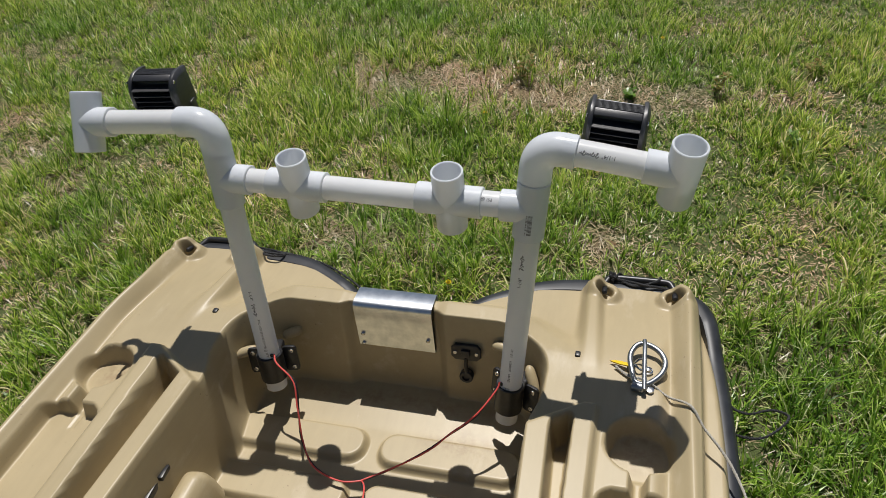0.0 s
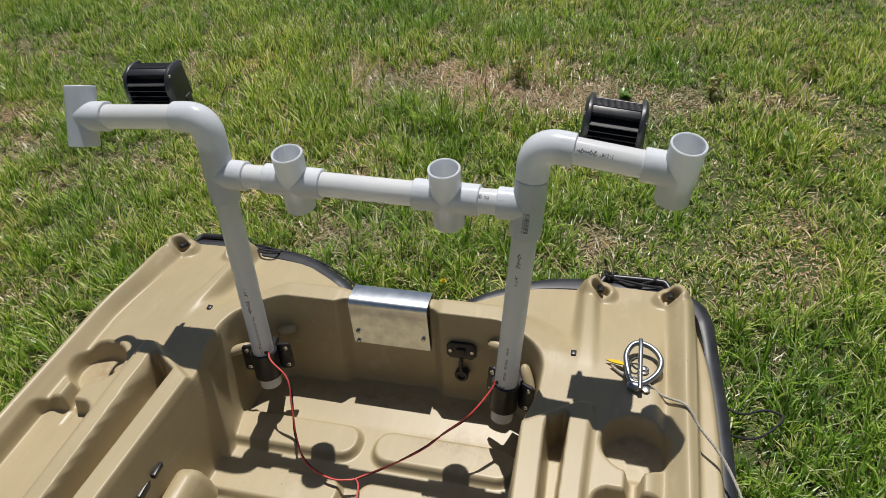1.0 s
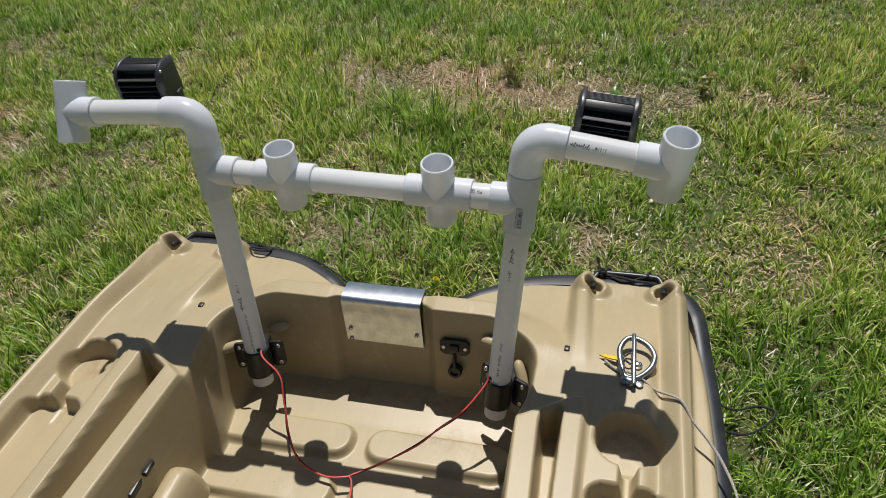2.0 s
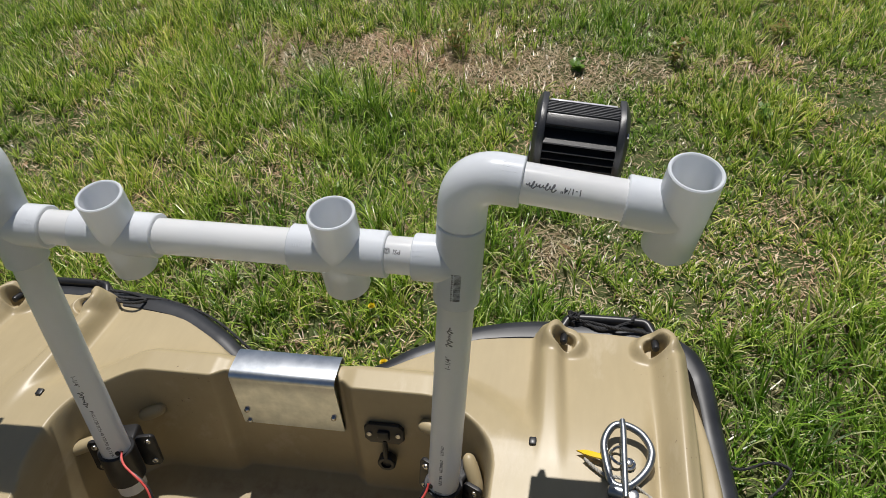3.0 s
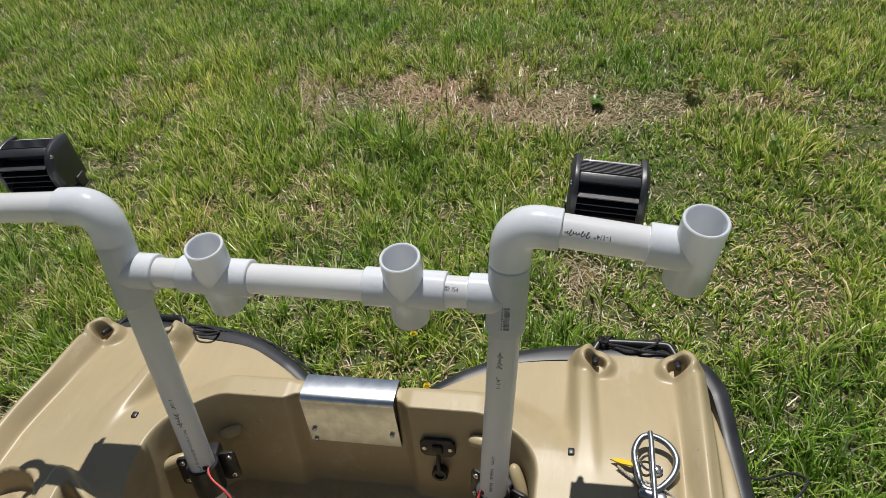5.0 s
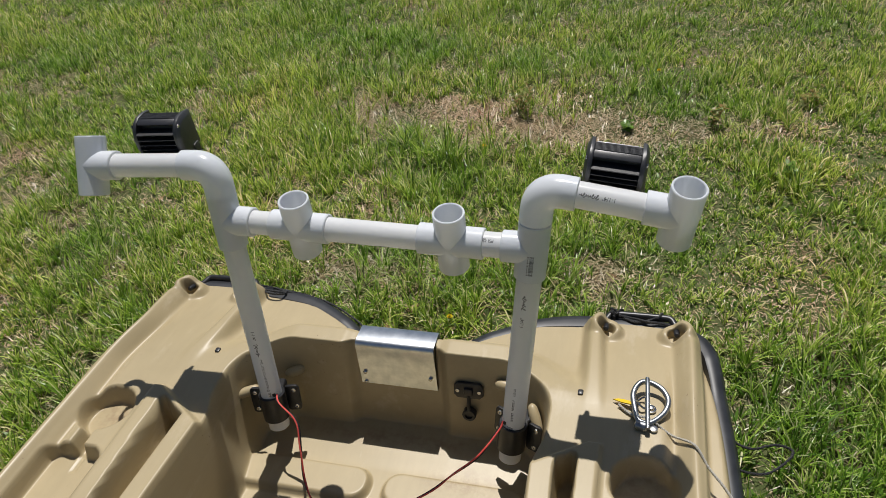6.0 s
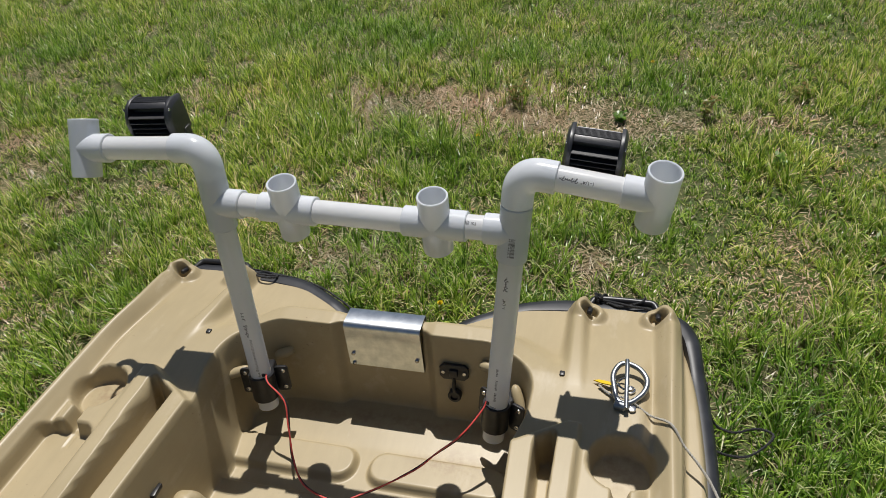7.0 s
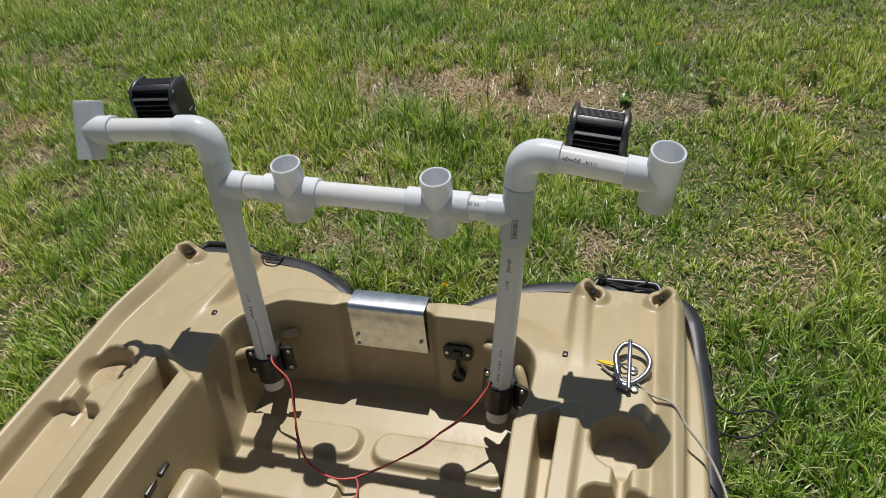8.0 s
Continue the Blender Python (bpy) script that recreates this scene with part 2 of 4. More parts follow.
def rounded(w, h, r, n=5):
    out = []
    for cx, cy, a0 in ((w / 2 - r, h / 2 - r, 0), (-w / 2 + r, h / 2 - r, 90), (-w / 2 + r, -h / 2 + r, 180), (w / 2 - r, -h / 2 + r, 270)):
        for k in range(n + 1):
            a = radians(a0 + 90 * k / n)
            out.append((cx + r * math.cos(a), cy + r * math.sin(a)))
    return out


# ---- the boat: its shape as a height over the plan ----
def sstep(a, b, x):
    t = np.clip((x - a) / (b - a), 0, 1)
    return t * t * (3 - 2 * t)


def smin(a, b, k):
    h = np.clip(0.5 + 0.5 * (b - a) / k, 0, 1)
    return b * (1 - h) + a * h - k * h * (1 - h)


def smax(a, b, k):
    return -smin(-a, -b, k)


HALF = [(0, 0.985), (0.072, 0.987), (0.108, 1.000), (0.145, 1.026), (0.187, 1.052), (0.237, 1.079), (0.30, 1.097), (0.37, 1.107), (0.46, 1.111), (0.54, 1.107),
        (0.588, 1.087), (0.609, 1.055), (0.619, 1.005), (0.633, 0.88), (0.642, 0.75), (0.646, 0.6), (0.65, 0.3), (0.65, -0.6), (0.62, -1.2), (0.53, -1.6), (0.3, -1.86), (0, -1.93)]
half = spline([(x, y, 0) for x, y in HALF], 6)


def notch_shift(x, y):
    """Moves the transom notch to starboard to fit its edge in the camera's view."""
    return 0.036 * min(1, x / 0.06) * (1 - min(1, max(0, (x - 0.20) / 0.24))) if y > 0.9 else 0.0


OUTLINE = [(p.x + notch_shift(p.x, p.y), p.y) for p in half] + [(-p.x + 0.012 * min(1, p.x / 0.5), p.y) for p in reversed(half[1:-1])]


def outline_distance(X, Y):
    """Signed distance to the deck's outline, negative inside."""
    A = np.array(OUTLINE)
    B = np.roll(A, -1, 0)
    best = np.full(X.shape, 9.0)
    inside = np.zeros(X.shape, bool)
    for (ax, ay), (bx, by) in zip(A, B):
        dx, dy = bx - ax, by - ay
        t = np.clip(((X - ax) * dx + (Y - ay) * dy) / (dx * dx + dy * dy + 1e-12), 0, 1)
        best = np.minimum(best, np.hypot(X - ax - t * dx, Y - ay - t * dy))
        if ay != by:
            inside ^= ((ay > Y) != (by > Y)) & (X < (bx - ax) * (Y - ay) / (by - ay) + ax)
    return np.where(inside, -best, best)


def rbox(X, Y, cx, cy, hx, hy, r):
    """Signed distance to a rounded box, negative inside."""
    qx, qy = np.abs(X - cx) - hx + r, np.abs(Y - cy) - hy + r
    return np.hypot(np.maximum(qx, 0), np.maximum(qy, 0)) + np.minimum(np.maximum(qx, qy), 0) - r


def dent(Z, d, bottom, slope=3.0, k=0.012):
    """Lowers Z inside the shape with distance d (negative inside) to a floor, with sloped, rounded walls."""
    return smin(Z, smax(Z + slope * d, np.full_like(Z, 0) + bottom, k), k)


FLOOR_Z = 0.250


def rise(Y):
    """The boat lies stern-down: everything lifts a little towards the bow."""
    return 0.02 * (0.84 - np.clip(Y, 0.20, 0.84))


def well_side(Y, X):
    """Half the well's width at its top; port side drawn in to fit the camera's view."""
    return 0.335 - 0.026 * sstep(0.05, -0.05, X) - 0.016 * sstep(0.78, 0.68, Y) + 0.055 * np.clip(0.68 - Y, 0, 0.7)


def deck_height(X, Y, D):
    U = np.abs(X) + 0.018 * sstep(0.0, -0.2, X) * sstep(0.80, 0.95, Y)
    Z = 0.462 - 0.040 * sstep(0.84, 1.12, Y)
    niche = sstep(0.112, 0.088, np.abs(X - 0.010))
    w_in = well_side(Y, X)
    d_rim = rbox(U * 0.335 / w_in, Y, 0.0, -0.191, 0.335, 1.109, 0.105)
    # low, flat stern deck between the bosses and the transom, and the rim that stands proud of it
    Z = Z + (0.431 - 0.11 * np.maximum(Y - 0.94, 0) - Z) * sstep(0.396, 0.366, U) * sstep(0.86, 0.96, Y)
    rim = sstep(0.078, 0.034, d_rim) * sstep(0.80, 0.91, Y) * (0.35 + 0.65 * sstep(0.33, 0.22, U))
    Z = Z + (0.471 - 0.005 * niche - Z) * rim
    # outer shoulder: a raised ridge along the side, a lower strip outside it
    Z = Z - 0.040 * sstep(0.596, 0.608, U) * sstep(1.14, 1.04, Y)
    side = 0.578 + 0.006 * sstep(0.9, 0.5, Y)
    Z = Z + 0.014 * np.exp(-((U - side) / 0.013) ** 2) * sstep(1.08, 1.02, Y)
    Z = Z - 0.013 * np.exp(-((U - 0.548) / 0.012) ** 2) * sstep(1.00, 0.84, Y)
    # stern ridges that end in the two handle bosses
    inner = np.exp(-(np.abs(U - 0.394 - 0.014 * sstep(1.1, 0.8, Y)) / 0.019) ** 4)
    outer = np.exp(-(np.abs(U - 0.574) / 0.022) ** 4)
    fade = sstep(1.104, 1.092, Y) * sstep(0.80, 1.05, Y)
    Z = Z + (0.022 * inner + 0.020 * outer) * fade
    for cx in (0.416, 0.553):
        d = np.hypot(U - cx, (Y - 1.064) * 0.95) - 0.024
        Z = Z + 0.017 * sstep(0.016, 0.000, d) * sstep(1.106, 1.094, Y) * sstep(1.030, 1.064, Y)
        d2 = np.hypot(U - cx, (Y - 1.062) * 1.1) - 0.0190
        Z = dent(Z, d2, 0.422, 6.0, 0.005)
    # lengthwise ridges beside the well, and the slot between them
    top_end = 0.757 - 0.65 * np.maximum(0.408 - U, 0)
    ridge = sstep(top_end, top_end - 0.016, Y) * sstep(w_in - 0.03, w_in - 0.012, U) * sstep(0.436, 0.424, U)
    Z = Z + 0.016 * ridge
    slot = rbox(U, Y, 0.5 * (w_in + 0.036 + 0.394), -0.3, 0.5 * (0.394 - w_in - 0.036), 1.020, 0.012)
    slot = np.maximum(slot, Y - (top_end - 0.022))
    Z = dent(Z, slot, 0.400, 9.0, 0.006)
    # round cup, its neck and the long tray before it
    cup = np.hypot(U - 0.502, Y - 0.686) - 0.056
    Z = dent(Z, cup, 0.418, 5.0, 0.008)
    Z = dent(Z, rbox(U, Y, 0.503, 0.61, 0.015, 0.06, 0.01), 0.424, 4.0, 0.008)
    Z = dent(Z, rbox(U, Y, 0.503, -0.2, 0.062, 0.797, 0.030), 0.424, 5.0, 0.008)
    # the well
    d_well = -d_rim + 0.016 * niche * sstep(0.80, 0.88, Y)
    floor = FLOOR_Z + 0.008 * sstep(0.78, 0.86, Y)
    for y0 in (0.737, 0.617, 0.497, 0.377):
        for cx in (-0.156, 0.156):
            pad = rbox(X, Y, cx, y0, 0.142, 0.040, 0.036)
            floor = floor + 0.018 * sstep(0.004, -0.008, pad)
    inside = smax(floor, 0.484 - 8.0 * d_well, 0.035)
    inside = np.where(Y < -1.2, np.maximum(inside, 0.47 + 2.0 * (-1.3 - Y)), inside)
    soft = 0.013 + np.where(X < 0, 0.045, 0.020) * sstep(0.70, 0.745, Y) * sstep(0.92, 0.85, Y) * sstep(0.22, 0.28, U)
    Z = smin(Z, inside, soft)
    # the recess in the transom below the motor plate
    Z = dent(Z, rbox(X, Y, 0.010, 0.885, 0.085, 0.056, 0.008), 0.362, 9.0, 0.005)
    # rolled edge under the gunwale
    Z = Z + rise(Y)
    stern = sstep(1.070, 1.088, Y) * sstep(0.18, 0.26, U)
    return Z - 0.05 * sstep(-0.010 - 0.004 * stern, 0.012 - 0.004 * stern, D)


def grid_mesh(name, X, Y, keep, Z, mat, parent):
    ny, nx = X.shape
    co = np.stack([X, Y, Z], -1).reshape(-1, 3)
    i, j = np.meshgrid(np.arange(nx - 1), np.arange(ny - 1))
    a = (j * nx + i).ravel()
    quads = np.stack([a, a + 1, a + nx + 1, a + nx], -1)
    kf = keep.ravel()
    quads = quads[kf[quads].all(1)]
    used = np.unique(quads)
    remap = np.zeros(nx * ny, int)
    remap[used] = np.arange(len(used))
    me = bpy.data.meshes.new(name)
    me.from_pydata(co[used].tolist(), [], remap[quads].tolist())
    me.materials.append(mat)
    me.shade_smooth()
    ob = new(name, me)
    ob.parent = parent
    return ob


boat = thing("pontoon_boat", (0, 0, 0), "tan moulded plastic pontoon fishing boat lying on the lawn", "boat")
xs = np.concatenate([np.linspace(0.0, 0.375, 176)[:-1], np.linspace(0.375, 0.60, 116)[:-1], np.linspace(0.60, 0.665, 20)])
xs = np.concatenate([-xs[:0:-1], xs])
ys = np.concatenate([np.linspace(-1.95, 0.38, 90)[:-1], np.linspace(0.38, 0.78, 120)[:-1], np.linspace(0.78, 0.94, 110)[:-1], np.linspace(0.94, 1.02, 26)[:-1], np.linspace(1.02, 1.116, 56)[:-1], np.linspace(1.116, 1.15, 10)])
GX, GY = np.meshgrid(xs, ys)
GU = np.abs(GX)
# the mesh lines follow the sides of the well
GX = GX + np.sign(GX) * (well_side(GY, GX) - 0.335) * sstep(0.20, 0.30, GU) * sstep(0.455, 0.43, GU)
GD = outline_distance(GX, GY)
GZ = deck_height(GX, GY, GD)
deck = grid_mesh("deck", GX, GY, GD < 0.008, GZ, M_HULL, boat)
deck["label"] = "tan moulded deck with ridges, cup recess and stern well"


def deck_z(x, y):
    X, Y = np.array([[x]], float), np.array([[y]], float)
    return float(deck_height(X, Y, outline_distance(X, Y))[0, 0])


# hull side below the gunwale, tapering to the keel line
bm = bmesh.new()
prev = None
for z, inset in ((0.392, 0.002), (0.36, 0.004), (0.24, 0.012), (0.10, 0.03), (0.03, 0.06), (0.0, 0.12)):
    loop = []
    n = len(OUTLINE)
    for k, (x, y) in enumerate(OUTLINE):
        x0, y0 = OUTLINE[k - 1]
        x1, y1 = OUTLINE[(k + 1) % n]
        tx, ty = x1 - x0, y1 - y0
        L = math.hypot(tx, ty)
        loop.append(bm.verts.new((x * (1 - inset * 1.2), y - inset * (1 if y > -0.4 else -1), z + (float(rise(y)) * 0.8 if z > 0.3 else 0))))
    if prev:
        bridge(bm, prev, loop)
    prev = loop
bm.faces.new(prev)
bmesh.ops.recalc_face_normals(bm, faces=bm.faces)
part("hull", bm, M_HULL, boat, "tan lower hull")

# black rubber gunwale along the seam
bm = bmesh.new()
SECTION = [(-0.010, -0.024), (0.010, -0.024), (0.020, -0.016), (0.024, -0.004), (0.022, 0.008), (0.014, 0.016), (0.0, 0.019), (-0.012, 0.017), (-0.017, 0.009), (-0.016, -0.004)]
prev = first = None
n = len(OUTLINE)


def rim_z(y):
    return 0.384 + 0.016 * min(1, max(0, (y - 0.95) / 0.08))


for k, (x, y) in enumerate(OUTLINE):
    x0, y0 = OUTLINE[k - 1]
    x1, y1 = OUTLINE[(k + 1) % n]
    tx, ty = x1 - x0, y1 - y0
    L = math.hypot(tx, ty)
    nx_, ny_ = -ty / L, tx / L
    if nx_ * x + ny_ * (y + 0.4) < 0:
        nx_, ny_ = -nx_, -ny_
    slim = min(1, max(0, (1.09 - y) / 0.10)) - 1.5 * min(1, max(0, (y - 1.085) / 0.03))
    loop = [bm.verts.new((x + nx_ * (o * (1 - 0.55 * slim) if o < 0 else o), y + ny_ * (o * (1 - 0.55 * slim) if o < 0 else o), rim_z(y) + h)) for o, h in SECTION]
    if prev:
        bridge(bm, prev, loop)
    else:
        first = loop
    prev = loop
bridge(bm, prev, first)
bmesh.ops.recalc_face_normals(bm, faces=bm.faces)
part("gunwale", bm, M_RUBBER, boat, "black rubber gunwale strip")

# small moulded ledges in the well's corners
for c, d, L in (((-0.290, 0.824, 0.390), (1, 0.50, 0.18), 0.030), ((-0.212, 0.897, 0.388), (1, 0.42, 0.25), 0.022),
                ((0.238, 0.898, 0.418), (1, -0.2, 0), 0.022), ((0.303, 0.845, 0.395), (0.5, -1, -0.9), 0.03)):
    bm = bmesh.new()
    dv = Vector(d).normalized()
    pts = [Vector(c) + dv * L * t for t in (-1.0, -0.92, -0.75, -0.4, 0, 0.4, 0.75, 0.92, 1.0)]
    sweep(bm, pts, [0.002, 0.006, 0.009, 0.0105, 0.011, 0.0105, 0.009, 0.006, 0.002], 12)
    part("moulded_ledge", bm, M_HULL, boat)


# ---- carrying handles and their bolts ----
def stern_handle(sx):
    bm = bmesh.new()
    x0, x1 = 0.404, 0.562
    pts = spline([(sx * x0, 1.080, 0.410), (sx * (x0 + 0.002), 1.097, 0.412), (sx * (x0 + 0.014), 1.122, 0.417), (sx * (x0 + 0.018), 1.128, 0.418), (sx * (x0 + 0.025), 1.131, 0.4185), (sx * 0.46, 1.132, 0.4185),
                  (sx * 0.51, 1.132, 0.4185), (sx * (x1 - 0.025), 1.131, 0.4185), (sx * (x1 - 0.018), 1.128, 0.418), (sx * (x1 - 0.014), 1.122, 0.417), (sx * (x1 - 0.002), 1.097, 0.412), (sx * x1, 1.080, 0.410)], 6)
    sweep(bm, pts, 0.0076, 12)
    hd = part("stern_handle", bm, M_BLACK, boat, "black plastic carrying handle")
    for cx in (0.416, 0.553):
        bm = bmesh.new()
        lathe(bm, (sx * cx, 1.076, 0.436), (0, -1, 0.35), [(0.0, 0.0058), (0.016, 0.0058), (0.019, 0.0045), (0.0205, 0.001)], 16, True)
        part("bolt", bm, M_BLACK, hd)
    return hd


stern_handle(1)
stern_handle(-1).location.x = 0.018

# ---- motor plate on the transom ----
plate = thing("motor_mount_plate", (0.010, 0.93, 0.47), "scuffed bent aluminium plate screwed over the transom", "plate")
bm = bmesh.new()
prof = [Vector(p) for p in ((0.974, 0.452), (0.974, 0.464), (0.9725, 0.4685), (0.968, 0.4705), (0.932, 0.4710), (0.9265, 0.4695), (0.9225, 0.4655), (0.9210, 0.4600), (0.9200, 0.430), (0.9180, 0.358))]
vs = []
for off in (0.0, -0.0025):
    for p in prof:
        vs.append([bm.verts.new((x, p.x + off, p.y - off * 0.4)) for x in (-0.072, 0.092)])
np_ = len(prof)
for base in (0, np_):
    for i in range(np_ - 1):
        a, b = vs[base + i], vs[base + i + 1]
        bm.faces.new((a[0], a[1], b[1], b[0]))
for i in range(np_ - 1):
    for s in (0, 1):
        bm.faces.new((vs[i][s], vs[i + 1][s], vs[np_ + i + 1][s], vs[np_ + i][s]))
for i in (0, np_ - 1):
    bm.faces.new((vs[i][0], vs[i][1], vs[np_ + i][1], vs[np_ + i][0]))
bmesh.ops.recalc_face_normals(bm, faces=bm.faces)
put(part("bent_sheet", bm, M_PLATE, plate), plate.location)
for x, z in ((-0.060, 0.392), (0.080, 0.392), (-0.062, 0.364)):
    bm = bmesh.new()
    lathe(bm, (x, 0.9150, z), (0, -1, 0.05), [(-0.002, 0.0042), (0.002, 0.0042), (0.0032, 0.003), (0.0036, 0.001)], 14, True)
    put(part("screw", bm, M_STEEL, plate, "steel screw head"), plate.location)

# ---- power socket with its hanging cap ----
socket = thing("power_socket", (0.166, 0.905, 0.40), "black plastic power socket with hanging cap on the transom", "socket")
wall_x, wall_z = Vector((1, 0, 0)), Vector((0, -0.98, 0.20))
sm = frame_of((0.1625, 0.9040, 0.390), wall_x, wall_z)
bm = bmesh.new()
oct_ = [(-0.030, 0.010), (-0.022, 0.018), (0.022, 0.018), (0.030, 0.010), (0.030, -0.010), (0.022, -0.018), (-0.022, -0.018), (-0.030, -0.010)]
extrude_outline(bm, oct_, 0.008, sm, 0.0015)
put(part("flange", bm, M_BLACK, socket), socket.location)
bm = bmesh.new()
box(bm, (0.018, 0.016, 0.010), sm @ Matrix.Translation((0, 0, 0.009)), 0.002)
put(part("outlet", bm, M_BLACK, socket), socket.location)
for x in (-0.022, 0.022):
    bm = bmesh.new()
    lathe(bm, sm @ Vector((x, 0, 0.007)), sm.to_3x3() @ Vector((0, 0, 1)), [(0, 0.0042), (0.003, 0.0038), (0.0036, 0.001)], 12, True)
    put(part("screw", bm, M_STEEL, socket, "steel screw head"), socket.location)
bm = bmesh.new()
sweep(bm, [sm @ Vector(p) for p in ((0, -0.014, 0.006), (0, -0.034, 0.010), (0.0, -0.050, 0.008))], 0.004, 8)
put(part("strap", bm, M_BLACK, socket), socket.location)
bm = bmesh.new()
lathe(bm, sm @ Vector((0, -0.058, -0.002)), sm.to_3x3() @ Vector((0, 0, 1)), [(0, 0.014), (0.012, 0.014), (0.014, 0.012), (0.014, 0.008), (0.010, 0.007), (0.010, 0.001)], 24, True)
put(part("cap", bm, M_BLACK, socket), socket.location)


# ---- the rod rack of white pipe ----
R_PIPE, R_FIT, R_BORE = 0.0211, 0.0263, 0.0226


def rack_y(z):
    return 0.75 + 0.16 * z


RACK_AT = (0.0, 0.80, 0.31)
rack = thing("rod_holder_rack", RACK_AT, "white plastic pipe rod holder rack clamped in the stern well", "rod rack")


def rack_part(name, bm, mat=M_PVC, label="", parent=None):
    ob = part(name, bm, mat, parent or rack, label)
    if not parent:
        put(ob, RACK_AT)
    return ob


def pipe(p, q, name="pipe", mat=M_PIPE):
    bm = bmesh.new()
    p, q = Vector(p), Vector(q)
    L = (q - p).length
    lathe(bm, p, q - p, [(0.002, R_PIPE - 0.003), (0.0, R_PIPE - 0.0025), (0.0, R_PIPE - 0.0008), (0.0008, R_PIPE), (L - 0.0008, R_PIPE), (L, R_PIPE - 0.0008), (L, R_PIPE - 0.0025), (L - 0.002, R_PIPE - 0.003)], 44)
    return rack_part(name, bm, mat)


def hollow(bm, c, d, lo, hi, r=R_FIT, bore=R_BORE):
    """An open socket along d with rounded lips at both ends."""
    e = 0.0012
    lathe(bm, c, d, [(lo + 0.012, bore - 0.001), (lo + e, bore), (lo, bore + e), (lo, r - e), (lo + e, r), (hi - e, r), (hi, r - e), (hi, bore + e), (hi - e, bore), (hi - 0.012, bore - 0.001), (lo + 0.012, bore - 0.001)], 48)


def tee(c, run, run_len, branch, b_len, both=False, name="tee_fitting"):
    """A tee: an open run through c and one socket towards 'branch' (two if both)."""
    bm = bmesh.new()
    hollow(bm, c, run, -run_len[0], run_len[1])
    for s in ((1, -1) if both else (1,)):
        bd = Vector(branch).normalized() * s
        e = 0.0012
        rd = Vector(run).normalized()
        acr = bd.cross(rd).normalized()
        up = acr.cross(bd)
        n = 48
        root = []
        for i in range(n):
            a = 2 * math.pi * i / n
            ca, sa = math.cos(a) * R_FIT, math.sin(a) * R_FIT
            root.append(bm.verts.new(Vector(c) + acr * ca + up * sa + bd * math.sqrt(max(0.0, 0.0245 ** 2 - ca * ca))))
        prev_ring = root
        for t, r in ((b_len - e, R_FIT), (b_len, R_FIT - e), (b_len, R_PIPE), (b_len - 0.004, R_PIPE)):
            nxt = ring(bm, Vector(c) + bd * t, acr, up, r, n)
            bridge(bm, prev_ring, nxt)
            prev_ring = nxt
    bmesh.ops.recalc_face_normals(bm, faces=bm.faces)
    return rack_part(name, bm)


def elbow(corner, d1, d2, leg, radius, name="elbow_fitting"):
    """A quarter bend at 'corner': sockets leave it along d1 and d2."""
    bm = bmesh.new()
    corner, d1, d2 = Vector(corner), Vector(d1).normalized(), Vector(d2).normalized()
    pts = [corner + d1 * leg, corner + d1 * (leg - 0.001)]
    for k in range(15):
        t = k / 14
        pts.append(corner + d1 * radius * (1 - t) ** 2 + d2 * radius * t ** 2)
    pts += [corner + d2 * (leg - 0.001), corner + d2 * leg]
    rad = [R_FIT - 0.001, R_FIT] + [R_FIT + 0.0006 * math.sin(math.pi * k / 14) for k in range(15)] + [R_FIT, R_FIT - 0.001]
    sweep(bm, pts, rad, 48)
    return rack_part(name, bm)


# right upright
RU0, RU1 = Vector((0.2588, 0.8030, 0.327)), Vector((0.3055, 0.8805, 0.818))
ru = (RU1 - RU0).normalized()
R_ARM = Vector((1, -0.065, -0.120)).normalized()
r_corner = RU0 + ru * ((0.883 - RU0.z) / ru.z)
R_TEE_C = RU0 + ru * ((0.777 - RU0.z) / ru.z)
# left upright
LU0, LU1 = Vector((-0.221, 0.803, 0.326)), Vector((-0.243, 0.885, 0.840))
lu = (LU1 - LU0).normalized()
L_ARM = Vector((-1, 0.0, -0.055)).normalized()
l_corner = LU0 + lu * ((0.892 - LU0.z) / lu.z)
L_TEE_C = LU0 + lu * ((0.790 - LU0.z) / lu.z)
BAR = (R_TEE_C - L_TEE_C).normalized()

right_upright = pipe(RU0, R_TEE_C - ru * 0.03, "upright_pipe")
left_upright = pipe(LU0, L_TEE_C - lu * 0.03, "upright_pipe")
tee(R_TEE_C, ru, (0.052, 0.0475), -BAR, 0.049)
tee(L_TEE_C, lu, (0.052, 0.050), BAR, 0.052)
elbow(r_corner, -ru, R_ARM, 0.0585, 0.040)
elbow(l_corner, -lu, L_ARM, 0.0585, 0.040)
# crossbar with two cross fittings
X1 = L_TEE_C + BAR * ((-0.100 - L_TEE_C.x) / BAR.x)
X2 = L_TEE_C + BAR * ((0.168 - L_TEE_C.x) / BAR.x)
XAXIS = Vector((0.02, -0.09, 1)).normalized()
tee(X1, XAXIS, (0.057, 0.060), BAR, 0.052, True, "cross_fitting")
tee(X2, XAXIS, (0.057, 0.060), BAR, 0.055, True, "cross_fitting")
bar_mid = pipe(X1 + BAR * 0.03, X2 - BAR * 0.03, "crossbar_pipe")
bar_right = pipe(X2 + BAR * 0.03, R_TEE_C - BAR * 0.03, "crossbar_pipe")
pipe(X1 - BAR * 0.03, L_TEE_C + BAR * 0.03, "crossbar_pipe")
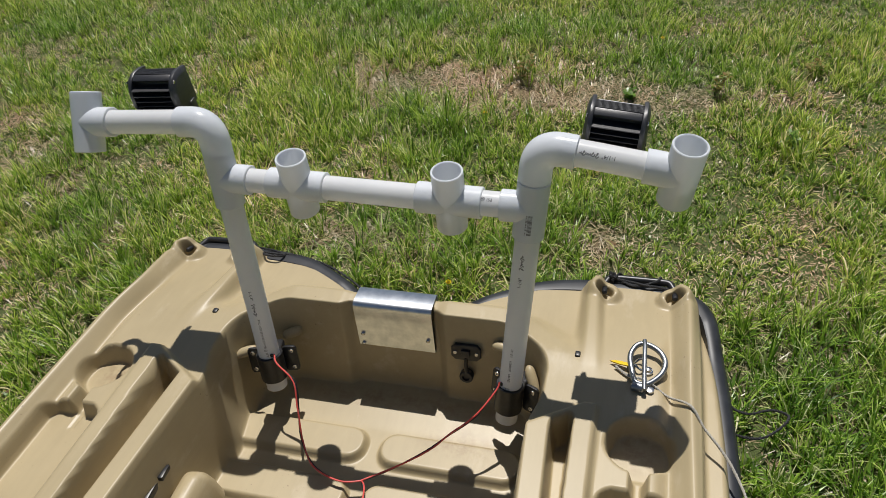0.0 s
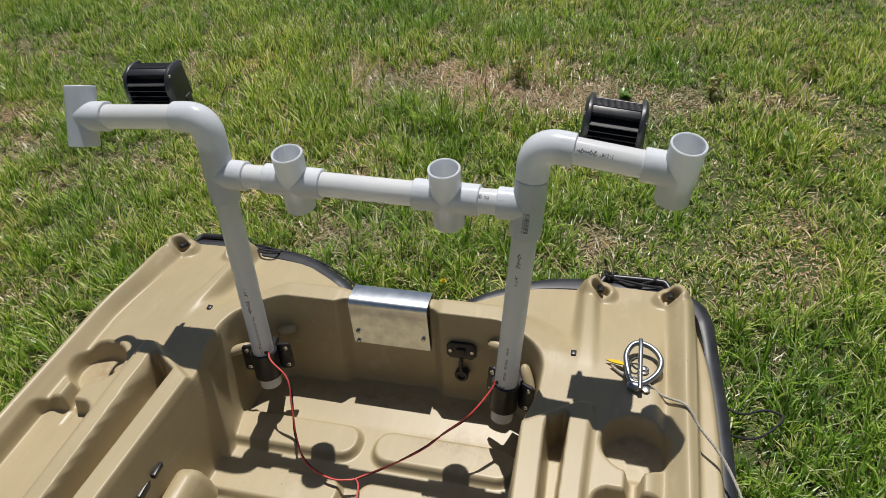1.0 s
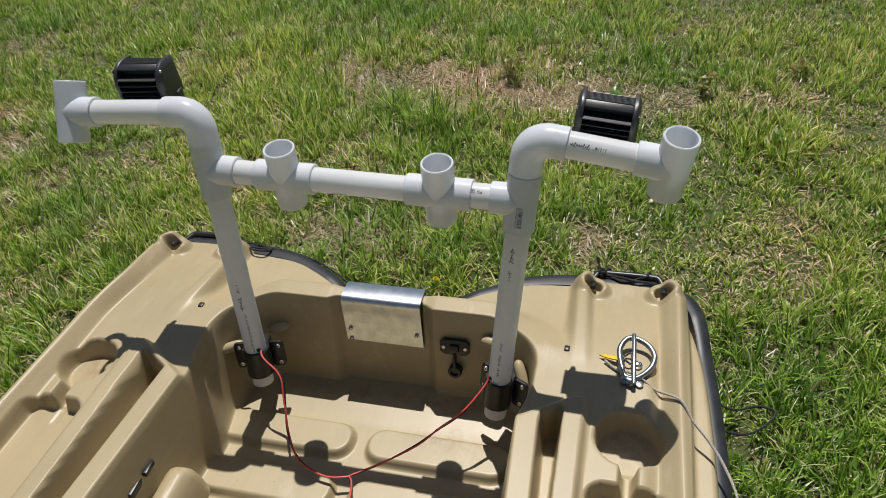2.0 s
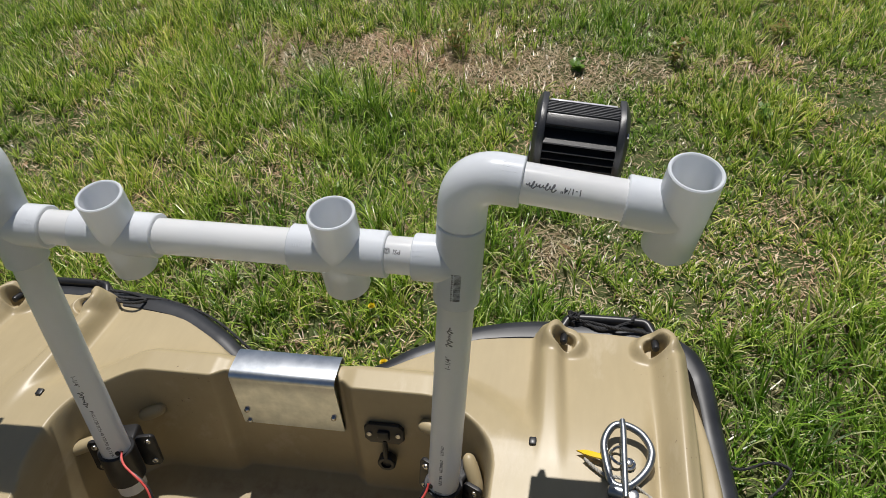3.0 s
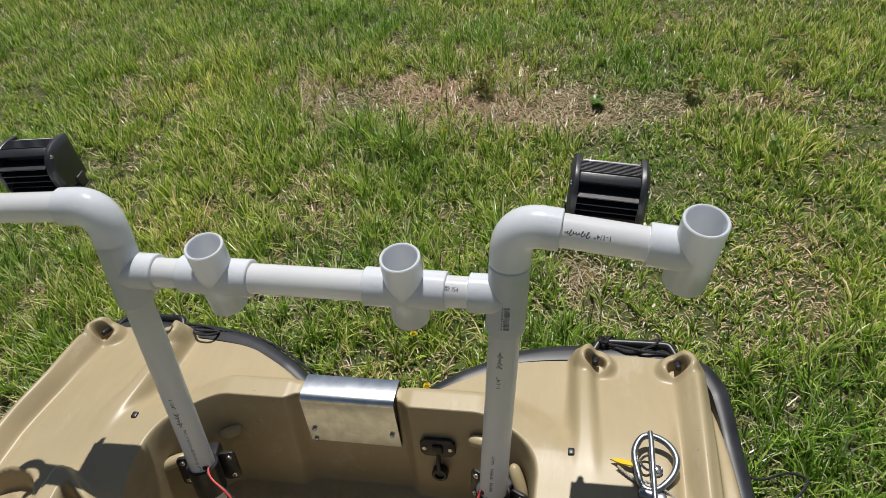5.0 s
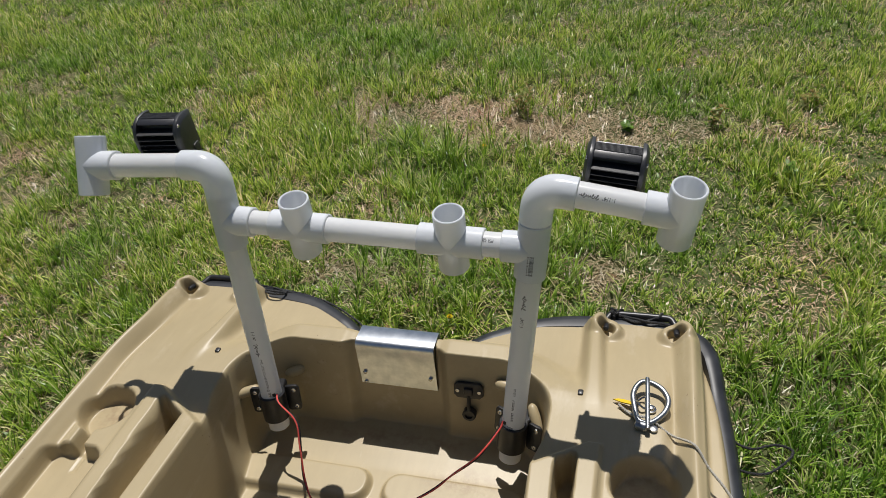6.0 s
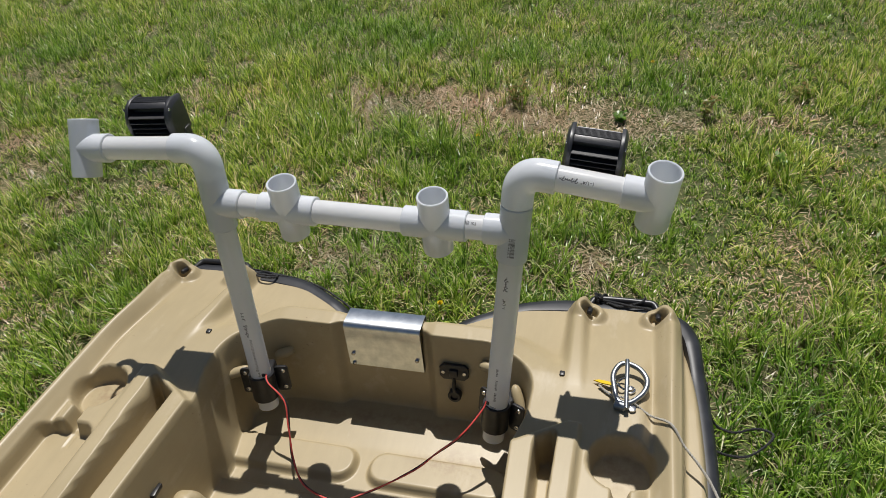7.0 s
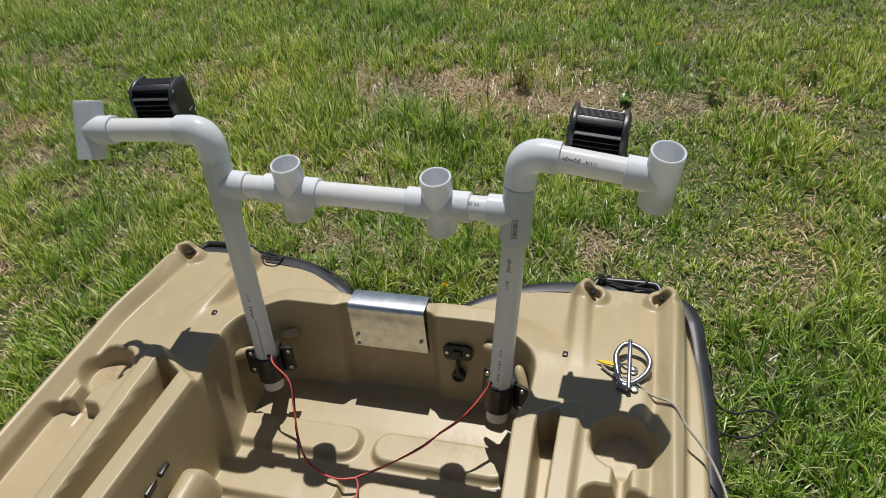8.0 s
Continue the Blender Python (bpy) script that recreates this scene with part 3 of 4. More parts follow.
# arms with their end tees
R_END = r_corner + R_ARM * 0.213
L_END = l_corner + L_ARM * 0.249
right_arm = pipe(r_corner + R_ARM * 0.03, R_END - R_ARM * 0.03, "arm_pipe")
left_arm = pipe(l_corner + L_ARM * 0.03, L_END - L_ARM * 0.03, "arm_pipe")
tee(R_END, Vector((0.13, -0.14, 1)), (0.055, 0.053), -R_ARM, 0.054)
tee(L_END, Vector((-0.055, 0.55, 1)), (0.053, 0.053), -L_ARM, 0.054)


# ---- pipe clamps ----
def clamp(name_at, axis, face, label):
    """A black saddle clamp round an upright: a sleeve, two ears with screws, a pad behind."""
    c = Vector(name_at)
    cl = thing("pipe_clamp", c, label, "clamp", "pipe clamps in the well")
    ax = Vector(axis).normalized()
    f = Vector(face)
    f = (f - ax * f.dot(ax)).normalized()
    side = ax.cross(f)
    m = Matrix((side, ax, f)).transposed().to_4x4()
    m.translation = c
    bm = bmesh.new()
    lathe(bm, c, ax, [(-0.030, R_PIPE + 0.0005), (-0.030, 0.0255), (-0.029, 0.0265), (0.029, 0.0265), (0.030, 0.0255), (0.030, R_PIPE + 0.0005)], 36)
    put(part("sleeve", bm, M_BLACK, cl), c)
    for s in (-1, 1):
        bm = bmesh.new()
        extrude_outline(bm, rounded(0.028, 0.060, 0.006), 0.006, m @ Matrix.Translation((s * 0.036, 0, -0.022)), 0.001)
        ear = put(part("ear", bm, M_BLACK, cl), c)
        for t in (-0.020, 0.020):
            bm = bmesh.new()
            lathe(bm, m @ Vector((s * 0.040, t, -0.0165)), f, [(0, 0.0052), (0.0025, 0.0045), (0.003, 0.002), (0.0018, 0.001)], 14, True)
            sc = part("screw", bm, M_STEEL, ear, "steel screw head")
    bm = bmesh.new()
    extrude_outline(bm, rounded(0.034, 0.044, 0.004), 0.034, m @ Matrix.Translation((0, 0, -0.055)), 0.002)
    put(part("backing_block", bm, M_BLACK, cl), c)
    return cl


clamp(LU0 + lu * 0.054, lu, (0.25, -1, 0.15), "black plastic pipe clamp holding a white upright")
clamp(RU0 + ru * 0.058, ru, (-0.45, -1, 0.15), "black plastic pipe clamp holding a white upright")


# ---- print on the pipes ----
def text_mesh(body, size):
    cu = bpy.data.curves.new("lettering", "FONT")
    cu.body, cu.size, cu.align_x, cu.align_y = body, size, "CENTER", "CENTER"
    cu.resolution_u, cu.offset = 2, size * 0.01
    ob = bpy.data.objects.new("lettering", cu)
    scene.collection.objects.link(ob)
    me = bpy.data.meshes.new_from_object(ob.evaluated_get(bpy.context.evaluated_depsgraph_get()))
    bpy.data.objects.remove(ob)
    bm = bmesh.new()
    bm.from_mesh(me)
    bmesh.ops.subdivide_edges(bm, edges=[e for e in bm.edges if e.calc_length() > size * 0.25], cuts=2)
    return bm


def wrap(bm, c, along, out, radius=R_PIPE + 0.0002):
    """Bends a flat print (x along the pipe, y round it) on to a pipe through c; 'out' points to its middle line."""
    along = Vector(along).normalized()
    out = Vector(out)
    out = (out - along * out.dot(along)).normalized()
    up = out.cross(along)
    for v in bm.verts:
        a = v.co.y / radius
        v.co = Vector(c) + along * v.co.x + radius * (math.cos(a) * out + math.sin(a) * up)
    return bm


def bars(widths, height):
    """A row of plain upright bars (x start, width)."""
    bm = bmesh.new()
    for x, w in widths:
        for y in range(3):
            y0, y1 = height * (y / 3 - 0.5), height * ((y + 1) / 3 - 0.5)
            bm.faces.new([bm.verts.new((xx, yy, 0)) for xx, yy in ((x, y0), (x + w, y0), (x + w, y1), (x, y1))])
    return bm


def barcode(n, length, seed):
    rnd = random.Random(seed)
    out, x = [], -length / 2
    for i in range(n):
        w = length / n * rnd.uniform(0.25, 0.75)
        out.append((x, w))
        x += length / n
    return out


def scribble(length, height, seed):
    """A slanted pen-like flourish of its size, no letters: a looping ribbon."""
    rnd = random.Random(seed)
    ph = rnd.uniform(0, 1)
    pts = []
    n = 150
    for i in range(n):
        t = i / (n - 1)
        a = t * 8.5 * 2 * math.pi + ph
        loop = int(a / (2 * math.pi))
        h = height * (0.52, 0.20, 0.44, 0.17, 0.21, 0.16, 0.48, 0.22, 0.15, 0.2)[loop]
        y = h * math.sin(a) + 0.04 * height * math.sin(a * 0.31)
        pts.append((-length / 2 + length * t - 0.35 * h * math.cos(a) + 0.35 * y, y))
    bm = bmesh.new()
    w = 0.00058
    rows = []
    for i, (x, y) in enumerate(pts):
        x0, y0 = pts[max(i - 1, 0)]
        x1, y1 = pts[min(i + 1, n - 1)]
        L = math.hypot(x1 - x0, y1 - y0) + 1e-9
        nx_, ny_ = -(y1 - y0) / L * w, (x1 - x0) / L * w
        rows.append((bm.verts.new((x + nx_, y + ny_, 0)), bm.verts.new((x - nx_, y - ny_, 0))))
    for a, b in zip(rows, rows[1:]):
        bm.faces.new((a[0], a[1], b[1], b[0]))
    return bm


front = Vector((0, -0.80, 0.60))
a_pt = r_corner + R_ARM * 0.107
rack_part("size_print", wrap(text_mesh("1-1/4\"", 0.0086), a_pt, -R_ARM, front), M_INK, "printed pipe size")
a_pt = r_corner + R_ARM * 0.0775
rack_part("logo_print", wrap(scribble(0.028, 0.0075, 3), a_pt, -R_ARM, front), M_INK, "printed black flourish")
e_pt = RU0 + ru * 0.330
rack_part("size_print", wrap(text_mesh("1-1/4\"", 0.0086), e_pt - ru * 0.005, ru, (-0.1, -1, 0)), M_INK, "printed pipe size")
rack_part("logo_print", wrap(scribble(0.028, 0.0075, 5), e_pt + ru * 0.035, ru, (-0.1, -1, 0)), M_INK, "printed black flourish")
rack_part("barcode_print", wrap(bars(barcode(24, 0.036, 2), 0.0075), RU0 + ru * 0.439, ru, (0.10, -1, 0), R_FIT + 0.0002), M_INK, "printed bar code")
rack_part("print_line", wrap(bars(barcode(13, 0.036, 9), 0.0020), RU0 + ru * 0.439, ru, (-0.12, -1, 0), R_FIT + 0.0002), M_INK, "printed digits too small to read")
rack_part("barcode_print", wrap(bars(barcode(12, 0.018, 4), 0.011), RU0 + ru * 0.085, ru, (-0.2, -1, 0)), M_INK, "printed bar code")
for along, length, seed in ((0.118, 0.020, 8), (0.146, 0.024, 18), (0.176, 0.018, 28)):
    rack_part("print_line", wrap(bars(barcode(round(length / 0.0022), length, seed), 0.0042), RU0 + ru * along, ru, (-0.1, -1, 0)), M_INK, "printed line too small to read")
l_pt = LU0 + lu * 0.235
rack_part("size_print", wrap(text_mesh("1-1/4\"", 0.0086), l_pt, -lu, (0.25, -1, 0)), M_INK, "printed pipe size")
rack_part("logo_print", wrap(scribble(0.028, 0.0075, 7), l_pt - lu * 0.034, -lu, (0.25, -1, 0)), M_INK, "printed black flourish")
rack_part("print_line", wrap(text_mesh("PVC-1120 SCH 40 370 PSI @ 73\u00b0F", 0.0064), l_pt - lu * 0.101, -lu, (0.40, -1, 0)), M_INK, "printed pipe standard")
for dx, sd in ((0.100, 11), (0.155, 12)):
    rack_part("barcode_print", wrap(bars(barcode(9, 0.024, sd), 0.007), X1 + BAR * dx, BAR, (0, -0.75, -0.66)), M_INK, "printed bar code")
rack_part("psi_print", wrap(text_mesh("PSI @", 0.0074), X2 + BAR * 0.064, -BAR, (0, -0.60, 0.80)), M_INK, "printed pressure mark")


# raised maker's marks moulded on the fittings, too small to read
def embossed(c, along, out, n, length, rows, seed):
    bm = bmesh.new()
    rnd = random.Random(seed)
    for r in range(rows):
        x = -length / 2
        for k in range(n):
            w, h = length / n * rnd.uniform(0.35, 0.7), 0.0028
            y = (r - (rows - 1) / 2) * 0.0048
            box(bm, (w, h, 0.0007), Matrix.Translation((x + w / 2, y, 0)))
            x += length / n
    for v in bm.verts:
        v.co.z = R_FIT + (0.00016 if v.co.z > 0 else -0.0004)
    along = Vector(along).normalized()
    out = Vector(out)
    out = (out - along * out.dot(along)).normalized()
    up = out.cross(along)
    for v in bm.verts:
        a = v.co.y / R_FIT
        v.co = Vector(c) + along * v.co.x + v.co.z * (math.cos(a) * out + math.sin(a) * up)
    ob = tagged(rack_part("embossed_mark", bm), kind="stuff")
    ob.data.shade_flat()
    return ob


embossed(r_corner + R_ARM * 0.046, R_ARM, (0, -0.35, 0.94), 4, 0.016, 3, 21)
embossed(X2 - BAR * 0.040, BAR, (0, -0.6, 0.8), 4, 0.014, 2, 22)
embossed(R_TEE_C - BAR * 0.040, BAR, (0, -0.6, 0.8), 4, 0.014, 2, 23)
embossed(L_TEE_C + BAR * 0.040, BAR, (0, -0.6, 0.8), 4, 0.014, 2, 24)


# ---- LED work lamps ----
def work_lamp(at, along, lean, label):
    """A finned black lamp pod. x runs along its width, y is its front (away), z up."""
    lamp = thing("work_lamp", (0, 0, 0), label, "lamp", "lamps on the rack")
    W = 0.072
    # profile (y depth, z height): rounded finned back towards -y
    body = [(0.030, 0.038), (0.0, 0.041), (-0.012, 0.038), (-0.015, 0.022), (-0.015, -0.034), (-0.008, -0.040), (0.030, -0.038)]
    bm = bmesh.new()
    m = frame_of((0, 0, 0), (0, 1, 0), (0, 0, 1))
    lo = [bm.verts.new((-W / 2, y * 0.72, z * 0.86)) for y, z in body]
    hi = [bm.verts.new((W / 2, y * 0.72, z * 0.86)) for y, z in body]
    bm.faces.new(lo)
    bm.faces.new(list(reversed(hi)))
    for i in range(len(body)):
        bm.faces.new((lo[i], hi[i], hi[(i + 1) % len(body)], lo[(i + 1) % len(body)]))
    bmesh.ops.recalc_face_normals(bm, faces=bm.faces)
    part("housing", bm, M_LAMP, lamp, smooth=False)
    # heat-sink fins
    for z, depth in ((0.0180, 0.0285), (0.0060, 0.0290), (-0.0060, 0.0285), (-0.0180, 0.0265), (-0.0300, 0.0235)):
        bm = bmesh.new()
        box(bm, (W, depth, 0.0018), Matrix.Translation((0, -0.008 - depth / 2, z)), 0.0004, 1)
        part("fin", bm, M_LAMP, lamp, smooth=False)
    bm = bmesh.new()
    box(bm, (W, 0.014, 0.006), Matrix.Translation((0, -0.0150, 0.0350)) @ Euler((radians(32), 0, 0)).to_matrix().to_4x4(), 0.002)
    part("shoulder_band", bm, M_LAMP, lamp)
    for k in range(8):
        bm = bmesh.new()
        box(bm, (W, 0.0014, 0.005), Matrix.Translation((0, -0.0075 + k * 0.0027, 0.0385)), 0.0003, 1)
        part("top_rib", bm, M_LAMP, lamp, smooth=False)
    # end caps
    cap = [(0.032, 0.036), (0.012, 0.0415), (-0.006, 0.0425), (-0.020, 0.037), (-0.031, 0.025), (-0.037, 0.008), (-0.037, -0.016), (-0.031, -0.038), (0.0, -0.046), (0.032, -0.042)]
    for s in (-1, 1):
        bm = bmesh.new()
        layers = []
        for x, k in ((0.0, 0.985), (0.001, 1.0), (0.0055, 1.0), (0.0068, 0.975), (0.0105, 0.80), (0.0112, 0.74)):
            layers.append([bm.verts.new((s * (W / 2 + x), y * k, z * k)) for y, z in cap])
        for r1, r2 in zip(layers, layers[1:]):
            bridge(bm, r1, r2)
        bm.faces.new(layers[0])
        bm.faces.new(layers[-1])
        bmesh.ops.recalc_face_normals(bm, faces=bm.faces)
        c = part("end_cap", bm, M_LAMP, lamp)
        for y, z in ((-0.022, 0.030), (-0.022, -0.030)):
            bm = bmesh.new()
            lathe(bm, (s * (W / 2 + 0.0085), y, z), (s, 0, 0), [(0, 0.0035), (0.0015, 0.003), (0.002, 0.001)], 10, True)
            part("cap_screw", bm, M_STEEL, c, "steel screw head")
        bm = bmesh.new()
        box(bm, (0.003, 0.018, 0.026), Matrix.Translation((s * (W / 2 + 0.0120), 0.006, -0.040)), 0.001)
        part("bracket_leg", bm, M_LAMP, lamp)
    bm = bmesh.new()
    box(bm, (W + 0.030, 0.062, 0.003), Matrix.Translation((0, -0.016, -0.052)), 0.001)
    part("bracket_foot", bm, M_LAMP, lamp)
    bm = bmesh.new()
    box(bm, (W - 0.004, 0.003, 0.066), Matrix.Translation((0, 0.0235, 0)), 0.001)
    part("lens", bm, M_LENS, lamp, "clear lamp lens")
    lamp.matrix_world = frame_of(at, along, lean) @ Matrix.Diagonal((1, 0.92, 0.86, 1))
    return lamp


work_lamp((0.422, 0.949, 0.889), (1, -0.02, -0.105), (0, -0.09, 1), "black finned LED work lamp behind the pipe arm")
work_lamp((-0.364, 0.952, 0.917), (1, 0.05, 0.03), (0, -0.06, 1), "black finned LED work lamp behind the pipe arm")

# ---- the ground ----
PATCHES = [(-0.10, 2.72, 0.62, 0.22, 1.0), (0.35, 2.62, 0.35, 0.16, 0.9), (-0.55, 2.82, 0.35, 0.16, 0.7), (0.34, 1.79, 0.20, 0.08, 1.0), (-0.42, 1.68, 0.25, 0.08, 0.9), (-2.9, 3.0, 0.4, 0.2, 0.6), (-2.36, 2.26, 0.35, 0.15, 0.6),
           (-1.68, 2.80, 0.35, 0.14, 0.7), (-2.03, 2.0, 0.25, 0.13, 0.6), (0.89, 2.73, 0.25, 0.10, 0.6), (-0.29, 1.97, 0.12, 0.06, 0.6), (-0.1, 3.15, 0.5, 0.10, 0.5), (-1.2, 1.6, 0.25, 0.1, 0.5), (0.95, 1.95, 0.12, 0.08, 0.4)]


def bareness(x, y):
    """0 where the turf is thick, 1 where it is worn to straw."""
    b = 0.06 + 0.40 * noise.noise((x * 1.7, y * 1.7, 3.1)) + 0.45 * noise.noise((x * 5.3, y * 5.3, 8.2))
    for cx, cy, rx, ry, w in PATCHES:
        q = ((x - cx) / rx) ** 2 + ((y - cy) / ry) ** 2
        b += 0.85 * w * max(0.0, 1.0 - q * 0.6)
    return min(1.0, max(0.0, b))


def ground_z(x, y):
    return 0.010 * noise.noise((x * 0.9, y * 0.9, 0.3)) + 0.006 * noise.noise((x * 4, y * 4, 1.3))


def soil_material():
    m, nt, ln, b = material("turf_soil")
    n = noise_node(nt, ln, 70, 8, 0.8)
    c1 = ramp(nt, ln, n.outputs[0], [(0.3, (0.035, 0.026, 0.016)), (0.5, (0.19, 0.135, 0.085)), (0.72, (0.46, 0.35, 0.25))])
    # most of the soil is coloured green in place of turf not modelled
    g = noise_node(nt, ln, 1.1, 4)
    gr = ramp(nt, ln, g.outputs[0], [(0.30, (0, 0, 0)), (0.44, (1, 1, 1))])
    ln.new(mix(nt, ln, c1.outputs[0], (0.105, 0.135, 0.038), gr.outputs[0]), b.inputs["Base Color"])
    b.inputs["Roughness"].default_value = 0.95
    bump(nt, ln, b, n.outputs[0], 0.8, 0.02)
    return m


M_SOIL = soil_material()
gx = np.concatenate([[-400, -120, -40, -14, -7], np.linspace(-4.5, 4.5, 121), [7, 14, 40, 120, 400]])
gy = np.concatenate([[-400, -120, -40, -14, -6], np.linspace(-3.0, 6.5, 121), [9, 16, 45, 130, 400]])
gz = np.array([[ground_z(x, y) if abs(x) < 5 and -4 < y < 7 else 0.0 for x in gx] for y in gy])
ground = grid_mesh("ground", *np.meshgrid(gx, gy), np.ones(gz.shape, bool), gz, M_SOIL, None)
tagged(ground, "lawn soil tinted green in place of turf, with dry thatch and worn patches", "ground", kind="structure")


def under_boat(x, y):
    return abs(x) < 0.60 and -1.9 < y < (1.10 if abs(x) > 0.2 else 0.98)


def in_view_wedge(x, y):
    """The lawn that falls within the camera's view, a wedge beyond the stern."""
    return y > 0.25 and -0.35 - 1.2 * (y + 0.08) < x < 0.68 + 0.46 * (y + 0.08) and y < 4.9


def blades(name, count, area, accept, length, width, flat, mat, label, category, seed, stern=True, clump=1):
    """Many bent blades in one mesh, each a tapering strip of three segments; clump > 1 lets that many fan out from one
    root. stern: inside the camera's wedge, else only outside it.
    """
    rnd = random.Random(seed)
    co, faces = [], []
    x0, x1, y0, y1 = area
    made = tries = 0
    while made < count and tries < count * 40:
        tries += 1
        rx, ry = rnd.uniform(x0, x1), rnd.uniform(y0, y1)
        # skip roots on the wrong side of the camera's wedge
        if under_boat(rx, ry) or in_view_wedge(rx, ry) != stern or rnd.random() > accept(rx, ry):
            continue
        size = length * (1.0 + 0.75 * noise.noise((rx * 2.3, ry * 2.3, 5.5))) * (rnd.uniform(0.6, 1.25) if clump > 1 else 1.0)
        # shorter to starboard, so that more sun reaches the turf there
        size *= 1.0 - 0.30 * min(1.0, max(0.0, (rx - 0.3) / 0.4))
        root = ground_z(rx, ry) - 0.002
        sway = rnd.uniform(0, 2 * math.pi)
        for _ in range(rnd.randint(max(1, clump // 2), clump + clump // 2)):
            made += 1
            L = size * rnd.uniform(0.45, 1.25)
            w = width * rnd.uniform(0.6, 1.2)
            az = rnd.uniform(0, 2 * math.pi)
            ca, sa = math.cos(az), math.sin(az)
            out = rnd.uniform(0.0, 0.011) if clump > 1 else 0.0
            x, y = rx + ca * out, ry + sa * out
            if flat:
                lean, bend = rnd.uniform(1.1, 1.5), rnd.uniform(-0.2, 0.25)
            else:
                lean = 0.10 + 45 * out * rnd.uniform(0.5, 1.6) + 0.25 * math.cos(az - sway) if clump > 1 else rnd.uniform(0.1, 1.1)
                lean, bend = max(0.02, min(1.25, lean)), rnd.uniform(0.1, 1.1)
            tw = rnd.uniform(-0.8, 0.8)
            px, py = -sa * math.cos(tw), ca * math.cos(tw)
            z0 = root + (rnd.uniform(0.002, 0.014) if flat else 0)
            k = len(co)
            r, h, a = 0.0, 0.0, lean
            for ww in (0.8, 1.0, 0.70):
                co.append((x + ca * r - px * w * ww / 2, y + sa * r - py * w * ww / 2, z0 + h))
                co.append((x + ca * r + px * w * ww / 2, y + sa * r + py * w * ww / 2, z0 + h))
                r += math.sin(a) * L / 3
                h += math.cos(a) * L / 3
                a += bend / 2
            co.append((x + ca * r, y + sa * r, max(z0 + h, 0.003)))
            faces += [(k, k + 1, k + 3, k + 2), (k + 2, k + 3, k + 5, k + 4), (k + 4, k + 5, k + 6)]
    me = bpy.data.meshes.new(name)
    me.from_pydata(co, [], faces)
    me.materials.append(mat)
    return tagged(new(name, me), label, category, kind="stuff")


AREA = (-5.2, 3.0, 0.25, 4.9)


def tufts(x, y):
    """Grass grows in tufts with gaps between."""
    t = noise.noise((x * 9.0, y * 9.0, 2.2)) + 0.6 * noise.noise((x * 21.0, y * 21.0, 4.4))
    return min(1.0, max(0.12, 0.55 + 1.1 * t))


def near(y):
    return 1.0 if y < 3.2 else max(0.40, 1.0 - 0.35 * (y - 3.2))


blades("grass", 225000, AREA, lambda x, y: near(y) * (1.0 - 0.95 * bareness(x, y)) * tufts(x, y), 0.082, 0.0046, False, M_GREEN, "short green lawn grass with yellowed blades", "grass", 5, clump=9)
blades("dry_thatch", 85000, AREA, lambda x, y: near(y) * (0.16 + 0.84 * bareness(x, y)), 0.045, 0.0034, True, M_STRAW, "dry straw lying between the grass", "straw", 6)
TUFTS = [(-2.6, 2.7), (-1.32, 2.77), (-1.15, 3.0), (-0.45, 2.5), (0.97, 2.4), (-0.05, 1.46), (0.75, 1.9), (-0.3, 2.45), (1.1, 1.6), (-1.9, 2.9), (0.9, 1.45), (-0.75, 2.35), (-1.7, 2.2), (0.15, 1.95), (1.3, 2.9), (-0.8, 3.6), (0.5, 3.5), (-2.4, 3.4), (-1.0, 2.0), (0.85, 1.15)]


def in_tuft(x, y):
    return max(math.exp(-((x - cx) ** 2 + (y - cy) ** 2) / 0.012) for cx, cy in TUFTS)


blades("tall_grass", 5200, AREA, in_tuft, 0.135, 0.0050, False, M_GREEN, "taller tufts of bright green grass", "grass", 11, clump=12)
# coarser, wider blades fill the lawn outside the camera's wedge
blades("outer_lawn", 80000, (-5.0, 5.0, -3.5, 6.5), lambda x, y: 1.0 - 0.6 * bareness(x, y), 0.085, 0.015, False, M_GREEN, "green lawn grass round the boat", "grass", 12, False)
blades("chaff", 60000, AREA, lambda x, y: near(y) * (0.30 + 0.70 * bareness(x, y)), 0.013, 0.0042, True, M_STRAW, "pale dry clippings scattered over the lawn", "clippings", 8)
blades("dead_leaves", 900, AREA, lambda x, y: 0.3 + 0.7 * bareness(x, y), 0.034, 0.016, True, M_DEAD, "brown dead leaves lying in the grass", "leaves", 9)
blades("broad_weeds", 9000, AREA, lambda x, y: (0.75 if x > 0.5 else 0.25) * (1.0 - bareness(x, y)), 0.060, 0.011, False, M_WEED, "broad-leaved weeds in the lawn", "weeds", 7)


# ---- things on the boat ----
def cord(name, pts, r, mat, label, category, steps=8, strands=0, group=""):
    """A cord through points; strands > 0 lays it of twisted strands."""
    path = spline(pts, steps)
    bm = bmesh.new()
    if not strands:
        sweep(bm, path, r, 8)
    else:
        dist = 0.0
        lines = [[] for _ in range(strands)]
        a = None
        for i, p in enumerate(path):
            d = (path[min(i + 1, len(path) - 1)] - path[max(i - 1, 0)]).normalized()
            if a is None:
                a = axes(d)[1]
            a = (a - d * a.dot(d)).normalized()
            b = d.cross(a)
            if i:
                dist += (p - path[i - 1]).length
            for k in range(strands):
                w = dist / (r * 6.5) * 2 * math.pi / 1.0 + 2 * math.pi * k / strands
                lines[k].append(p + r * 0.5 * (math.cos(w) * a + math.sin(w) * b))
        for ln_ in lines:
            sweep(bm, ln_, r * 0.58, 6)
    return tagged(part(name, bm, mat), label, category, group)


